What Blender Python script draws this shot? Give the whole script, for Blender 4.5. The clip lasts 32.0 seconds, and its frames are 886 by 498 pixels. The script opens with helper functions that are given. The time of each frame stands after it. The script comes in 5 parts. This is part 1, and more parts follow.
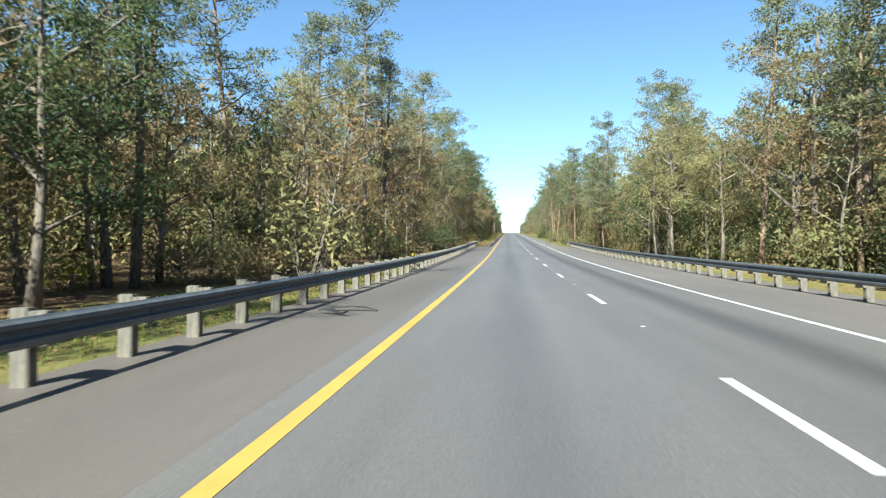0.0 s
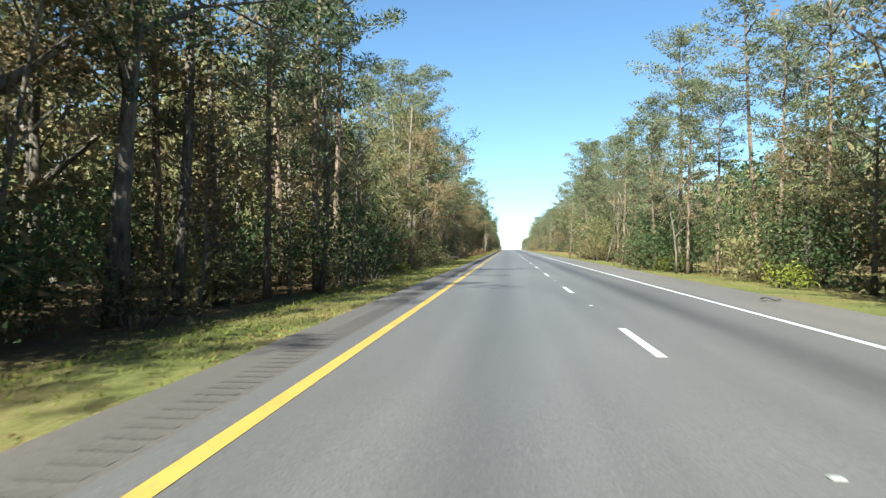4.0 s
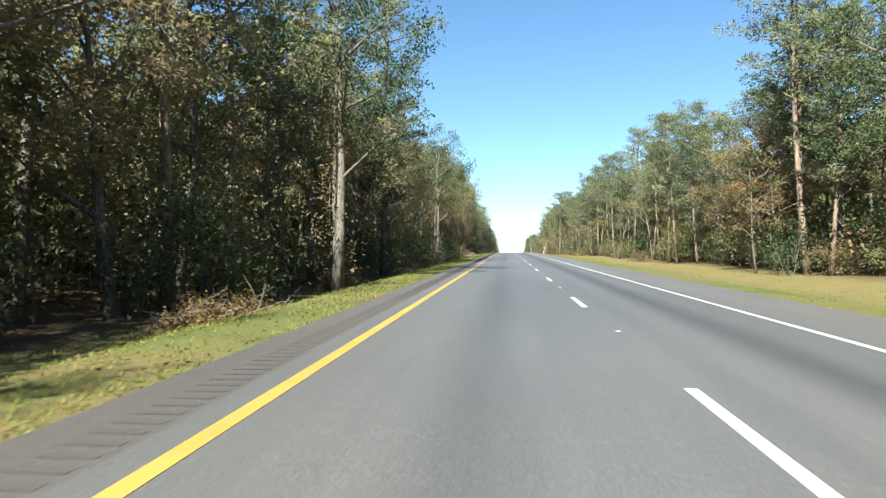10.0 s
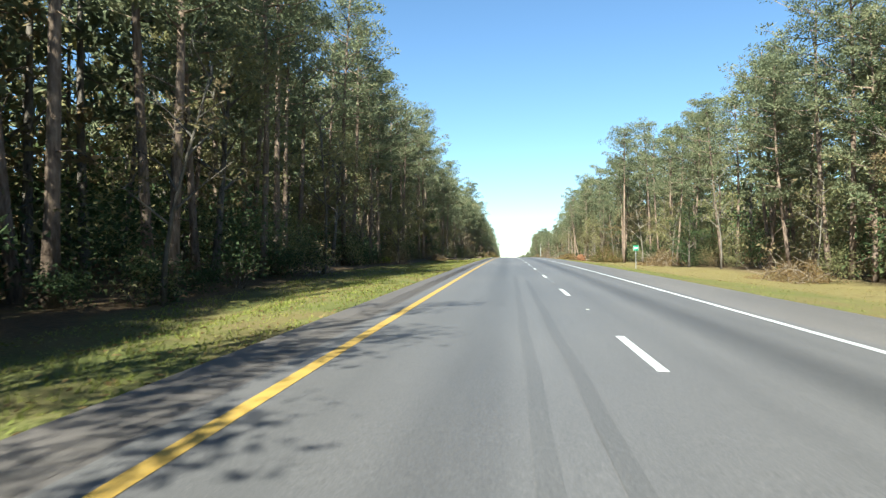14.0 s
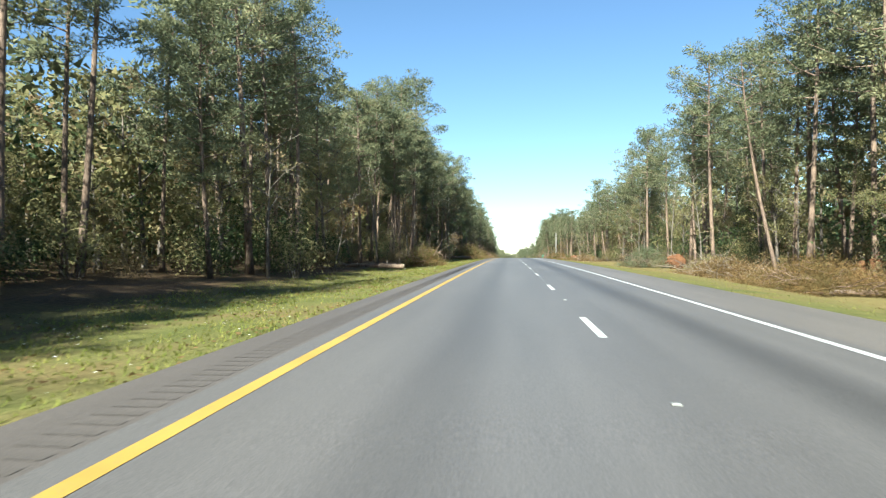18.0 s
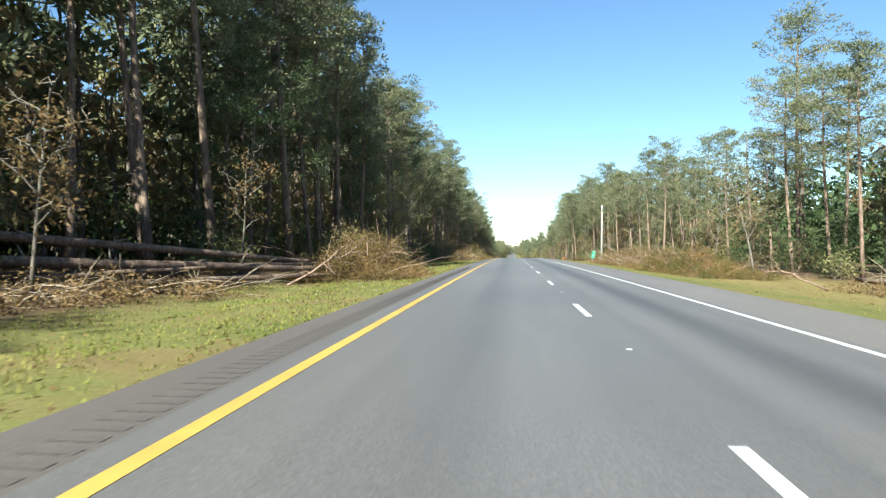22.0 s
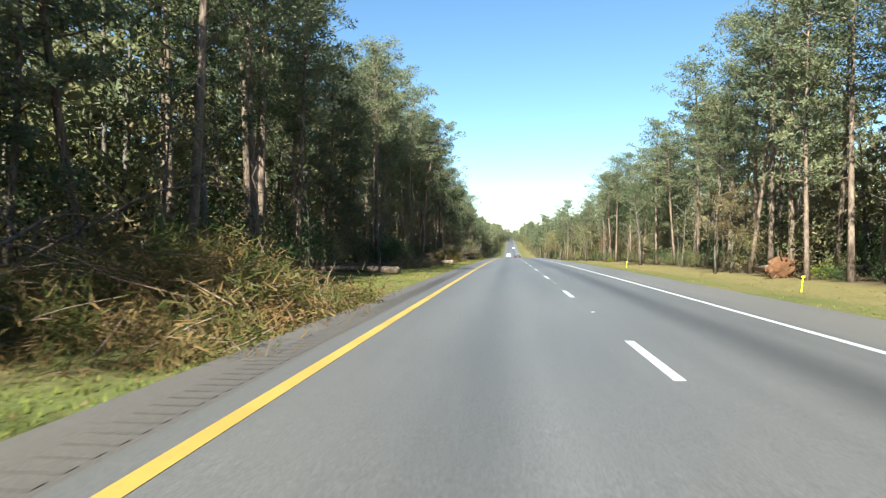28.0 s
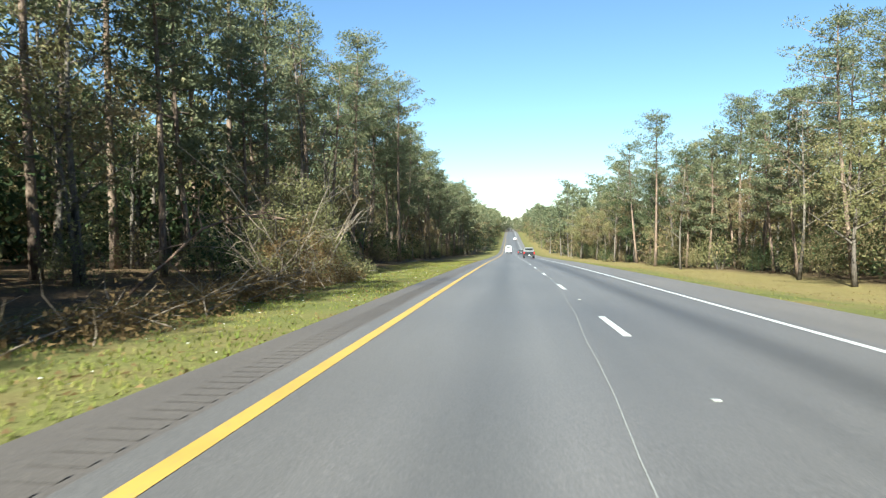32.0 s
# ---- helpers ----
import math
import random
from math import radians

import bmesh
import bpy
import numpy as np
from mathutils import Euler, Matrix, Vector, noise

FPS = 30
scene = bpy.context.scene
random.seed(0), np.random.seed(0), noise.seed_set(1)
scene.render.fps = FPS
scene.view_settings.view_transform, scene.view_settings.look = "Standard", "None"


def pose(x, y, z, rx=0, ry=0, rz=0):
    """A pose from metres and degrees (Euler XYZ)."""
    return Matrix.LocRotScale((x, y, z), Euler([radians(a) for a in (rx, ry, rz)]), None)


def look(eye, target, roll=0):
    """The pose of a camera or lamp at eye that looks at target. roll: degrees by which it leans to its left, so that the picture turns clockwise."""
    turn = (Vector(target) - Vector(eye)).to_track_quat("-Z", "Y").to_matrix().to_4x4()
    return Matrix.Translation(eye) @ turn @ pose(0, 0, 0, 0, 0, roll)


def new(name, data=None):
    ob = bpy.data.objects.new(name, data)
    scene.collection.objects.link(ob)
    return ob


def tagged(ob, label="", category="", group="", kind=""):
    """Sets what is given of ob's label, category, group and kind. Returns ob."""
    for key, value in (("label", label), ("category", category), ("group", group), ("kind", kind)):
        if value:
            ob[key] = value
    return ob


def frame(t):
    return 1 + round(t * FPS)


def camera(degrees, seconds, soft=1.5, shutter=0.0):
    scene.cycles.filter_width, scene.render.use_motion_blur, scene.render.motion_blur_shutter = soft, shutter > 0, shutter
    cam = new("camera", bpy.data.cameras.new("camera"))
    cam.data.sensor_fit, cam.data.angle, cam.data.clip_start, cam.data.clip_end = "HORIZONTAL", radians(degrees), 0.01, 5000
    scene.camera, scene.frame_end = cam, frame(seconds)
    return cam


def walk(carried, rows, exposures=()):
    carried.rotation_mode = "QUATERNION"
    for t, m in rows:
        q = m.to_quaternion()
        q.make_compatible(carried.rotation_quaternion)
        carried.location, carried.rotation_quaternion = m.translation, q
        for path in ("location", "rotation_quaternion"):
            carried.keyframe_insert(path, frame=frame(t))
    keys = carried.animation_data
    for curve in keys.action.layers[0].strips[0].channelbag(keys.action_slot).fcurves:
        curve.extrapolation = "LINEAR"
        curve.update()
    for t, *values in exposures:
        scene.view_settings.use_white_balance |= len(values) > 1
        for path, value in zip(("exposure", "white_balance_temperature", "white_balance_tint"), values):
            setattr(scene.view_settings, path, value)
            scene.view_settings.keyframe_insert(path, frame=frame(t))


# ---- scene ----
# The road runs along +y. x = 0 is the broken lane line. The camera rides in the left lane.


def slope_table():
    """Grade of the road at stations along y, in metres per metre."""
    ys = np.array([-300.0, 0.0, 80.0, 470.0, 530.0, 1120.0, 1165.0, 1230.0, 1290.0, 1340.0, 1430.0, 1520.0, 1680.0, 1780.0, 4000.0])
    gs = np.array([0.0, 0.0, 0.026, 0.026, 0.022, -0.032, -0.034, -0.041, -0.037, -0.032, 0.0, 0.014, 0.014, 0.0, 0.0])
    fine = np.arange(-300.0, 4001.0, 2.0)
    g = np.interp(fine, ys, gs)
    z = np.concatenate([[0.0], np.cumsum((g[1:] + g[:-1]) * 1.0)])
    return fine, z, g


STATION, HEIGHT, GRADE = slope_table()
HEIGHT = HEIGHT - np.interp(0.0, STATION, HEIGHT)


def road_z(y):
    return float(np.interp(y, STATION, HEIGHT))


def grade(y):
    return float(np.interp(y, STATION, GRADE))


EYE = 1.42
# seconds, distance along the road, place across it, yaw to the left
DRIVE = (
    (0.0, 0.0, -2.33, 5.50), (1.0, 35.1, -2.24, 5.52), (2.0, 70.6, -2.12, 5.53), (3.0, 106.2, -2.03, 5.53),
    (4.5, 159.6, -1.95, 5.50), (6.0, 212.9, -1.90, 5.46), (7.0, 248.4, -1.92, 5.44), (8.0, 283.6, -1.90, 5.43),
    (9.0, 318.8, -1.86, 5.42), (10.0, 354.1, -1.82, 5.45), (11.0, 389.6, -1.83, 5.50), (12.0, 425.1, -1.84, 5.55),
    (13.0, 460.7, -1.81, 5.58), (14.0, 496.4, -1.75, 5.61), (15.5, 550.2, -1.66, 5.63), (17.0, 604.0, -1.57, 5.65),
    (18.0, 639.8, -1.47, 5.66), (19.0, 675.6, -1.38, 5.67), (20.0, 711.3, -1.41, 5.70), (21.0, 747.0, -1.48, 5.73),
    (22.0, 782.8, -1.61, 5.76), (23.0, 818.8, -1.74, 5.78), (24.0, 854.5, -1.80, 5.79), (25.0, 890.1, -1.88, 5.76),
    (26.5, 943.4, -1.86, 5.68), (28.0, 996.8, -1.82, 5.62), (29.0, 1032.7, -1.82, 5.60), (30.0, 1068.6, -1.88, 5.60),
    (31.0, 1104.2, -1.91, 5.60), (32.0, 1139.5, -1.90, 5.61),
)
cam = camera(66.8, 32.0, soft=1.25, shutter=0.06)
ROWS = []
for t, y, x, yaw in DRIVE:
    lean = math.degrees(math.atan(grade(y)))
    ROWS.append((t, pose(x, y, road_z(y) + EYE, 90 + lean - 0.16, 0, yaw)))
walk(cam, ROWS, ((0.0, 1.98, 5780, -2.0), (32.0, 1.98, 5780, -2.0)))

# ---------------------------------------------------------------- light
world = bpy.data.worlds.new("sky")
scene.world = world
world.use_nodes = True
wn = world.node_tree.nodes
sky = wn.new("ShaderNodeTexSky")
sky.sky_type = "NISHITA"
sky.sun_disc = False
SUN_HIGH, SUN_SIDE = 41.0, 15.5      # elevation; degrees off the road's axis, behind and to the left
sky.sun_elevation = radians(SUN_HIGH)
sky.sun_rotation = radians(180.0 + SUN_SIDE)
sky.altitude, sky.air_density, sky.dust_density, sky.ozone_density = 0.0, 1.0, 0.0, 3.2
wn["Background"].inputs["Strength"].default_value = 0.0465
world.node_tree.links.new(sky.outputs[0], wn["Background"].inputs[0])

to_sun = Vector((-math.sin(radians(SUN_SIDE)) * math.cos(radians(SUN_HIGH)),
                 -math.cos(radians(SUN_SIDE)) * math.cos(radians(SUN_HIGH)), math.sin(radians(SUN_HIGH))))
sun = new("sun", bpy.data.lights.new("sun", "SUN"))
sun.data.energy, sun.data.angle, sun.data.color = 5.0, radians(0.53), (1.0, 0.92, 0.79)
sun.matrix_world = look(to_sun * 100, (0, 0, 0))

# ---------------------------------------------------------------- materials


def shader(name, rough=0.8, metal=0.0, spec=0.3):
    m = bpy.data.materials.new(name)
    m.use_nodes = True
    b = m.node_tree.nodes["Principled BSDF"]
    b.inputs["Roughness"].default_value, b.inputs["Metallic"].default_value = rough, metal
    b.inputs["Specular IOR Level"].default_value = spec
    return m, m.node_tree.nodes, m.node_tree.links, b


def noise_node(n, l, scale, detail=4.0, rough=0.6, stretch=None):
    tc = n.new("ShaderNodeTexCoord")
    t = n.new("ShaderNodeTexNoise")
    t.inputs["Scale"].default_value, t.inputs["Detail"].default_value = scale, detail
    t.inputs["Roughness"].default_value = rough
    if stretch:
        mp = n.new("ShaderNodeMapping")
        mp.inputs["Scale"].default_value = stretch
        l.new(tc.outputs["Object"], mp.inputs[0])
        l.new(mp.outputs[0], t.inputs["Vector"])
    else:
        l.new(tc.outputs["Object"], t.inputs["Vector"])
    return t


def ramp(n, l, source, stops):
    r = n.new("ShaderNodeValToRGB")
    e = r.color_ramp.elements
    while len(e) < len(stops):
        e.new(0.5)
    for k, (p, c) in enumerate(stops):
        e[k].position, e[k].color = p, (*c, 1)
    l.new(source, r.inputs[0])
    return r


def mixed(n, l, kind, fac, a, b):
    x = n.new("ShaderNodeMix")
    x.data_type, x.blend_type = "RGBA", kind
    for s, v in ((0, fac), (6, a), (7, b)):
        if isinstance(v, (int, float)):
            x.inputs[s].default_value = v
        elif isinstance(v, tuple):
            x.inputs[s].default_value = (*v, 1)
        else:
            l.new(v, x.inputs[s])
    return x.outputs[2]


def bump(n, l, b, source, strength, distance):
    k = n.new("ShaderNodeBump")
    k.inputs["Strength"].default_value, k.inputs["Distance"].default_value = strength, distance
    l.new(source, k.inputs["Height"])
    l.new(k.outputs[0], b.inputs["Normal"])


def ground_mat(name, fine, coarse, fine_scale, coarse_scale, blend=0.5, relief=0.02, rough=0.95):
    """Two scales of colour, with grain relief."""
    m, n, l, b = shader(name, rough, 0, 0.15)
    a = noise_node(n, l, fine_scale, 5, 0.7)
    c = noise_node(n, l, coarse_scale, 4, 0.6)
    ra, rc = ramp(n, l, a.outputs[0], fine), ramp(n, l, c.outputs[0], coarse)
    l.new(mixed(n, l, "MIX", blend, ra.outputs[0], rc.outputs[0]), b.inputs["Base Color"])
    bump(n, l, b, a.outputs[0], 0.6, relief)
    return m


def asphalt_mat(name, base, tracks):
    """Worn asphalt: stone grain, long stains, and darker strips where the wheels and drips run."""
    m, n, l, b = shader(name, 0.58, 0, 0.5)
    grain = noise_node(n, l, 45.0, 4, 0.85)
    long = noise_node(n, l, 0.5, 5, 0.65, (1.0, 0.06, 1.0))
    patch = noise_node(n, l, 0.09, 3, 0.5)
    g = ramp(n, l, grain.outputs[0], [(0.3, tuple(v * 0.5 for v in base)), (0.52, base), (0.72, tuple(min(1, v * 1.7) for v in base))])
    s = ramp(n, l, long.outputs[0], [(0.3, (0.80, 0.80, 0.80)), (0.7, (1.14, 1.13, 1.12))])
    p = ramp(n, l, patch.outputs[0], [(0.35, (0.93, 0.93, 0.94)), (0.65, (1.06, 1.05, 1.03))])
    col = mixed(n, l, "MULTIPLY", 1.0, mixed(n, l, "MULTIPLY", 1.0, g.outputs[0], s.outputs[0]), p.outputs[0])
    tc = n.new("ShaderNodeTexCoord")
    sep = n.new("ShaderNodeSeparateXYZ")
    l.new(tc.outputs["Object"], sep.inputs[0])
    for centre, half, depth in tracks:
        d = n.new("ShaderNodeMath")
        d.operation, d.inputs[1].default_value = "SUBTRACT", centre
        l.new(sep.outputs[0], d.inputs[0])
        w = n.new("ShaderNodeMath")
        w.operation = "ABSOLUTE"
        l.new(d.outputs[0], w.inputs[0])
        r = ramp(n, l, w.outputs[0], [(0.0, (1 - depth,) * 3), (min(0.99, half), (1, 1, 1))])
        r.color_ramp.interpolation = "EASE"
        col = mixed(n, l, "MULTIPLY", 1.0, col, r.outputs[0])
    l.new(col, b.inputs["Base Color"])
    bump(n, l, b, grain.outputs[0], 0.35, 0.004)
    return m


def paint_mat(name, colour, worn):
    m, n, l, b = shader(name, 0.6, 0, 0.35)
    a = noise_node(n, l, 22.0, 4, 0.75)
    c = noise_node(n, l, 0.8, 4, 0.6)
    r = ramp(n, l, a.outputs[0], [(0.30, worn), (0.44, colour), (1.0, tuple(min(1, v * 1.08) for v in colour))])
    s = ramp(n, l, c.outputs[0], [(0.3, (0.82, 0.82, 0.82)), (0.6, (1, 1, 1))])
    l.new(mixed(n, l, "MULTIPLY", 1.0, r.outputs[0], s.outputs[0]), b.inputs["Base Color"])
    bump(n, l, b, a.outputs[0], 0.4, 0.003)
    return m


def leaf_mat(name, stops, through_light=0.45, spread=0.5):
    """Leaves: each leaf and each plant differs in colour; light comes through them."""
    m, n, l, b = shader(name, 0.75, 0, 0.15)
    geo = n.new("ShaderNodeNewGeometry")
    info = n.new("ShaderNodeObjectInfo")
    mean = n.new("ShaderNodeMath")
    mean.operation = "MULTIPLY_ADD"
    mean.inputs[1].default_value = 1 - spread
    k = n.new("ShaderNodeMath")
    k.operation, k.inputs[1].default_value = "MULTIPLY", spread
    l.new(info.outputs["Random"], k.inputs[0])
    l.new(geo.outputs["Random Per Island"], mean.inputs[0])
    l.new(k.outputs[0], mean.inputs[2])
    patch = noise_node(n, l, 0.45, 2, 0.5)
    soft = n.new("ShaderNodeMapRange")
    soft.inputs["From Min"].default_value, soft.inputs["From Max"].default_value = 0.3, 0.7
    l.new(patch.outputs[0], soft.inputs["Value"])
    blend = n.new("ShaderNodeMix")
    blend.inputs[0].default_value = 0.45
    l.new(mean.outputs[0], blend.inputs[2])
    l.new(soft.outputs[0], blend.inputs[3])
    r = ramp(n, l, blend.outputs[0], stops)
    l.new(r.outputs[0], b.inputs["Base Color"])
    t = n.new("ShaderNodeBsdfTranslucent")
    l.new(r.outputs[0], t.inputs[0])
    x = n.new("ShaderNodeMixShader")
    x.inputs[0].default_value = through_light
    l.new(b.outputs[0], x.inputs[1])
    l.new(t.outputs[0], x.inputs[2])
    l.new(x.outputs[0], n["Material Output"].inputs[0])
    return m


def bark_mat(name, dark, light, stretch=(1.0, 1.0, 0.22), scale=9.0):
    m, n, l, b = shader(name, 0.92, 0, 0.15)
    a = noise_node(n, l, scale, 5, 0.7, stretch)
    c = noise_node(n, l, 0.7, 3, 0.5)
    r = ramp(n, l, a.outputs[0], [(0.32, dark), (0.62, light)])
    s = ramp(n, l, c.outputs[0], [(0.3, (0.7, 0.7, 0.72)), (0.7, (1.15, 1.12, 1.05))])
    l.new(mixed(n, l, "MULTIPLY", 1.0, r.outputs[0], s.outputs[0]), b.inputs["Base Color"])
    bump(n, l, b, a.outputs[0], 0.9, 0.05)
    return m


def plain_mat(name, colour, rough=0.5, metal=0.0, spec=0.4, grain=14.0, vary=0.2):
    m, n, l, b = shader(name, rough, metal, spec)
    a = noise_node(n, l, grain, 4, 0.6)
    r = ramp(n, l, a.outputs[0], [(0.3, tuple(v * (1 - vary) for v in colour)), (0.7, tuple(min(1, v * (1 + vary)) for v in colour))])
    l.new(r.outputs[0], b.inputs["Base Color"])
    return m


ASPHALT = asphalt_mat("asphalt", (0.097, 0.091, 0.088), ((1.80, 0.80, 0.42), (-2.15, 0.75, 0.22), (0.55, 0.3, 0.06), (2.7, 0.3, 0.06)))
SHOULDER = asphalt_mat("shoulder_asphalt", (0.089, 0.077, 0.069), ())
SHOULDER_PALE = asphalt_mat("pale_shoulder_asphalt", (0.112, 0.100, 0.091), ())
YELLOW = paint_mat("yellow_paint", (0.3600, 0.2280, 0.0480), (0.2000, 0.1650, 0.0900))
WHITE = paint_mat("white_paint", (0.3950, 0.3950, 0.3900), (0.1920, 0.1920, 0.1920))
VERGE = ground_mat("verge_soil_and_turf", [(0.3, (0.028, 0.034, 0.010)), (0.5, (0.105, 0.105, 0.032)), (0.72, (0.215, 0.185, 0.080))],
                   [(0.36, (0.060, 0.078, 0.016)), (0.5, (0.125, 0.122, 0.035)), (0.62, (0.165, 0.105, 0.050))], 14.0, 0.28, 0.45, 0.08)


def woodland_floor(m):
    """Brown leaf litter takes over from the turf towards the trees."""
    n, l = m.node_tree.nodes, m.node_tree.links
    b = n["Principled BSDF"]
    turf = b.inputs["Base Color"].links[0].from_socket
    a = noise_node(n, l, 7.0, 5, 0.75)
    litter = ramp(n, l, a.outputs[0], [(0.3, (0.028, 0.018, 0.010)), (0.55, (0.085, 0.055, 0.030)), (0.75, (0.17, 0.11, 0.06))])
    tc = n.new("ShaderNodeTexCoord")
    sep = n.new("ShaderNodeSeparateXYZ")
    l.new(tc.outputs["Object"], sep.inputs[0])
    off = n.new("ShaderNodeMath")
    off.operation, off.inputs[1].default_value = "SUBTRACT", 4.0
    l.new(sep.outputs[0], off.inputs[0])
    w = n.new("ShaderNodeMath")
    w.operation = "ABSOLUTE"
    l.new(off.outputs[0], w.inputs[0])
    k = n.new("ShaderNodeMapRange")
    k.inputs["From Min"].default_value, k.inputs["From Max"].default_value = 14.3, 18.2
    l.new(w.outputs[0], k.inputs["Value"])
    c = noise_node(n, l, 0.5, 4, 0.7)
    j = n.new("ShaderNodeMath")
    j.operation = "MULTIPLY_ADD"
    j.inputs[1].default_value = 1.4
    j.inputs[2].default_value = -0.7
    l.new(c.outputs[0], j.inputs[0])
    add = n.new("ShaderNodeMath")
    add.operation, add.use_clamp = "ADD", True
    l.new(k.outputs[0], add.inputs[0])
    l.new(j.outputs[0], add.inputs[1])
    straw = ramp(n, l, a.outputs[0], [(0.3, (0.085, 0.066, 0.024)), (0.55, (0.190, 0.148, 0.058)), (0.75, (0.265, 0.212, 0.096))])
    dry = n.new("ShaderNodeMapRange")
    dry.inputs["From Min"].default_value, dry.inputs["From Max"].default_value, dry.inputs["To Max"].default_value = 7.5, 12.0, 0.8
    l.new(sep.outputs[0], dry.inputs["Value"])
    turf = mixed(n, l, "MIX", dry.outputs[0], turf, straw.outputs[0])
    l.new(mixed(n, l, "MIX", add.outputs[0], turf, litter.outputs[0]), b.inputs["Base Color"])


woodland_floor(VERGE)
GRASS = leaf_mat("grass_blades", [(0.00, (0.090, 0.120, 0.025)), (0.45, (0.190, 0.212, 0.045)), (0.75, (0.280, 0.262, 0.075)), (1.00, (0.330, 0.250, 0.110))], 0.45, 0.1)
STRAW = leaf_mat("straw_blades", [(0.0, (0.102, 0.086, 0.023)), (0.5, (0.224, 0.184, 0.061)), (1.0, (0.337, 0.254, 0.112))], 0.3, 0.1)
FLOWER = plain_mat("white_petals", (0.6000, 0.6000, 0.5440))
NEEDLES = leaf_mat("pine_needles", [(0.00, (0.055, 0.072, 0.042)), (0.50, (0.158, 0.172, 0.094)), (0.85, (0.268, 0.256, 0.135)), (1.00, (0.350, 0.270, 0.160))], 0.38, 0.35)
OLIVE = leaf_mat("olive_leaves", [(0.00, (0.089, 0.099, 0.049)), (0.40, (0.197, 0.193, 0.085)), (0.75, (0.298, 0.254, 0.122)), (1.00, (0.381, 0.241, 0.140))], 0.48, 0.4)
RUST = leaf_mat("rusty_leaves", [(0.00, (0.094, 0.089, 0.046)), (0.40, (0.191, 0.157, 0.079)), (0.75, (0.284, 0.196, 0.107)), (1.00, (0.362, 0.241, 0.137))], 0.48, 0.35)
DARKLEAF = leaf_mat("dark_evergreen_leaves", [(0.00, (0.030, 0.047, 0.023)), (0.60, (0.077, 0.105, 0.044)), (1.00, (0.189, 0.189, 0.076))], 0.48, 0.3)
BRIGHT = leaf_mat("yellow_green_leaves", [(0.0, (0.086, 0.115, 0.018)), (0.6, (0.207, 0.218, 0.034)), (1.0, (0.345, 0.287, 0.057))], 0.44, 0.3)
DEADLEAF = leaf_mat("dead_brown_leaves", [(0.0, (0.075, 0.050, 0.024)), (0.5, (0.180, 0.118, 0.052)), (1.0, (0.290, 0.195, 0.090))], 0.45, 0.2)
DRYNEEDLE = leaf_mat("drying_pine_needles", [(0.00, (0.055, 0.048, 0.018)), (0.40, (0.120, 0.090, 0.034)), (0.75, (0.200, 0.120, 0.048)), (1.00, (0.280, 0.150, 0.065))], 0.3, 0.25)
PINEBARK = bark_mat("pine_bark", (0.080, 0.055, 0.043), (0.270, 0.200, 0.152))
GREYBARK = bark_mat("grey_bark", (0.060, 0.051, 0.043), (0.200, 0.172, 0.145))
PALEBARK = bark_mat("pale_thin_bark", (0.070, 0.060, 0.050), (0.205, 0.180, 0.148))
YELLOWING = leaf_mat("yellowing_needles", [(0.0, (0.036, 0.048, 0.013)), (0.5, (0.088, 0.098, 0.026)), (1.0, (0.165, 0.145, 0.046))], 0.45, 0.2)
LOGBARK = bark_mat("fresh_pine_log_bark", (0.085, 0.056, 0.042), (0.270, 0.190, 0.145))
DEADWOOD = bark_mat("bleached_dead_wood", (0.140, 0.108, 0.081), (0.329, 0.273, 0.210))
CLAY = ground_mat("red_clay", [(0.3, (0.069, 0.030, 0.015)), (0.7, (0.179, 0.084, 0.042))], [(0.4, (0.094, 0.045, 0.022)), (0.6, (0.198, 0.104, 0.055))], 5.0, 0.9, 0.5, 0.06)
STEEL = plain_mat("galvanised_steel", (0.1115, 0.1214, 0.1312), 0.55, 0.6, 0.5, 6.0, 0.22)
POSTWOOD = bark_mat("weathered_post_wood", (0.0888, 0.0816, 0.0680), (0.2040, 0.1904, 0.1664), (1, 1, 0.15), 24.0)
POLE = plain_mat("pale_concrete", (0.3018, 0.2886, 0.2624), 0.85, 0, 0.2, 5.0, 0.12)
GREEN = plain_mat("green_sign_sheeting", (0.0080, 0.1760, 0.0880), 0.4, 0, 0.5, 3.0, 0.08)
SIGNWHITE = plain_mat("white_sign_sheeting", (0.6240, 0.6320, 0.6240), 0.4)
ALU = plain_mat("sign_aluminium", (0.4, 0.4, 0.4), 0.4, 0.8)
RUBBER = plain_mat("black_rubber", (0.018, 0.018, 0.019), 0.75)
REFLECT = plain_mat("reflector_lens", (0.2880, 0.2880, 0.2640), 0.25, 0, 0.6)
AMBER = plain_mat("amber_reflector", (0.62, 0.36, 0.02), 0.35, 0, 0.6)
STAKE = plain_mat("lime_plastic", (0.4400, 0.4960, 0.0160), 0.5)
CARDARK = plain_mat("dark_car_paint", (0.020, 0.022, 0.025), 0.25, 0.2, 0.6, 2.0, 0.05)
CARWHITE = plain_mat("white_car_paint", (0.6000, 0.6080, 0.6160), 0.25, 0, 0.6, 2.0, 0.03)
CARGLASS = plain_mat("car_glass", (0.015, 0.018, 0.02), 0.06, 0, 0.8, 2.0, 0.02)
TAIL = plain_mat("red_lens", (0.45, 0.012, 0.012), 0.25, 0, 0.6, 8.0, 0.05)
BLACKPL = plain_mat("black_plastic", (0.025, 0.025, 0.026), 0.6)

# ---------------------------------------------------------------- mesh helpers


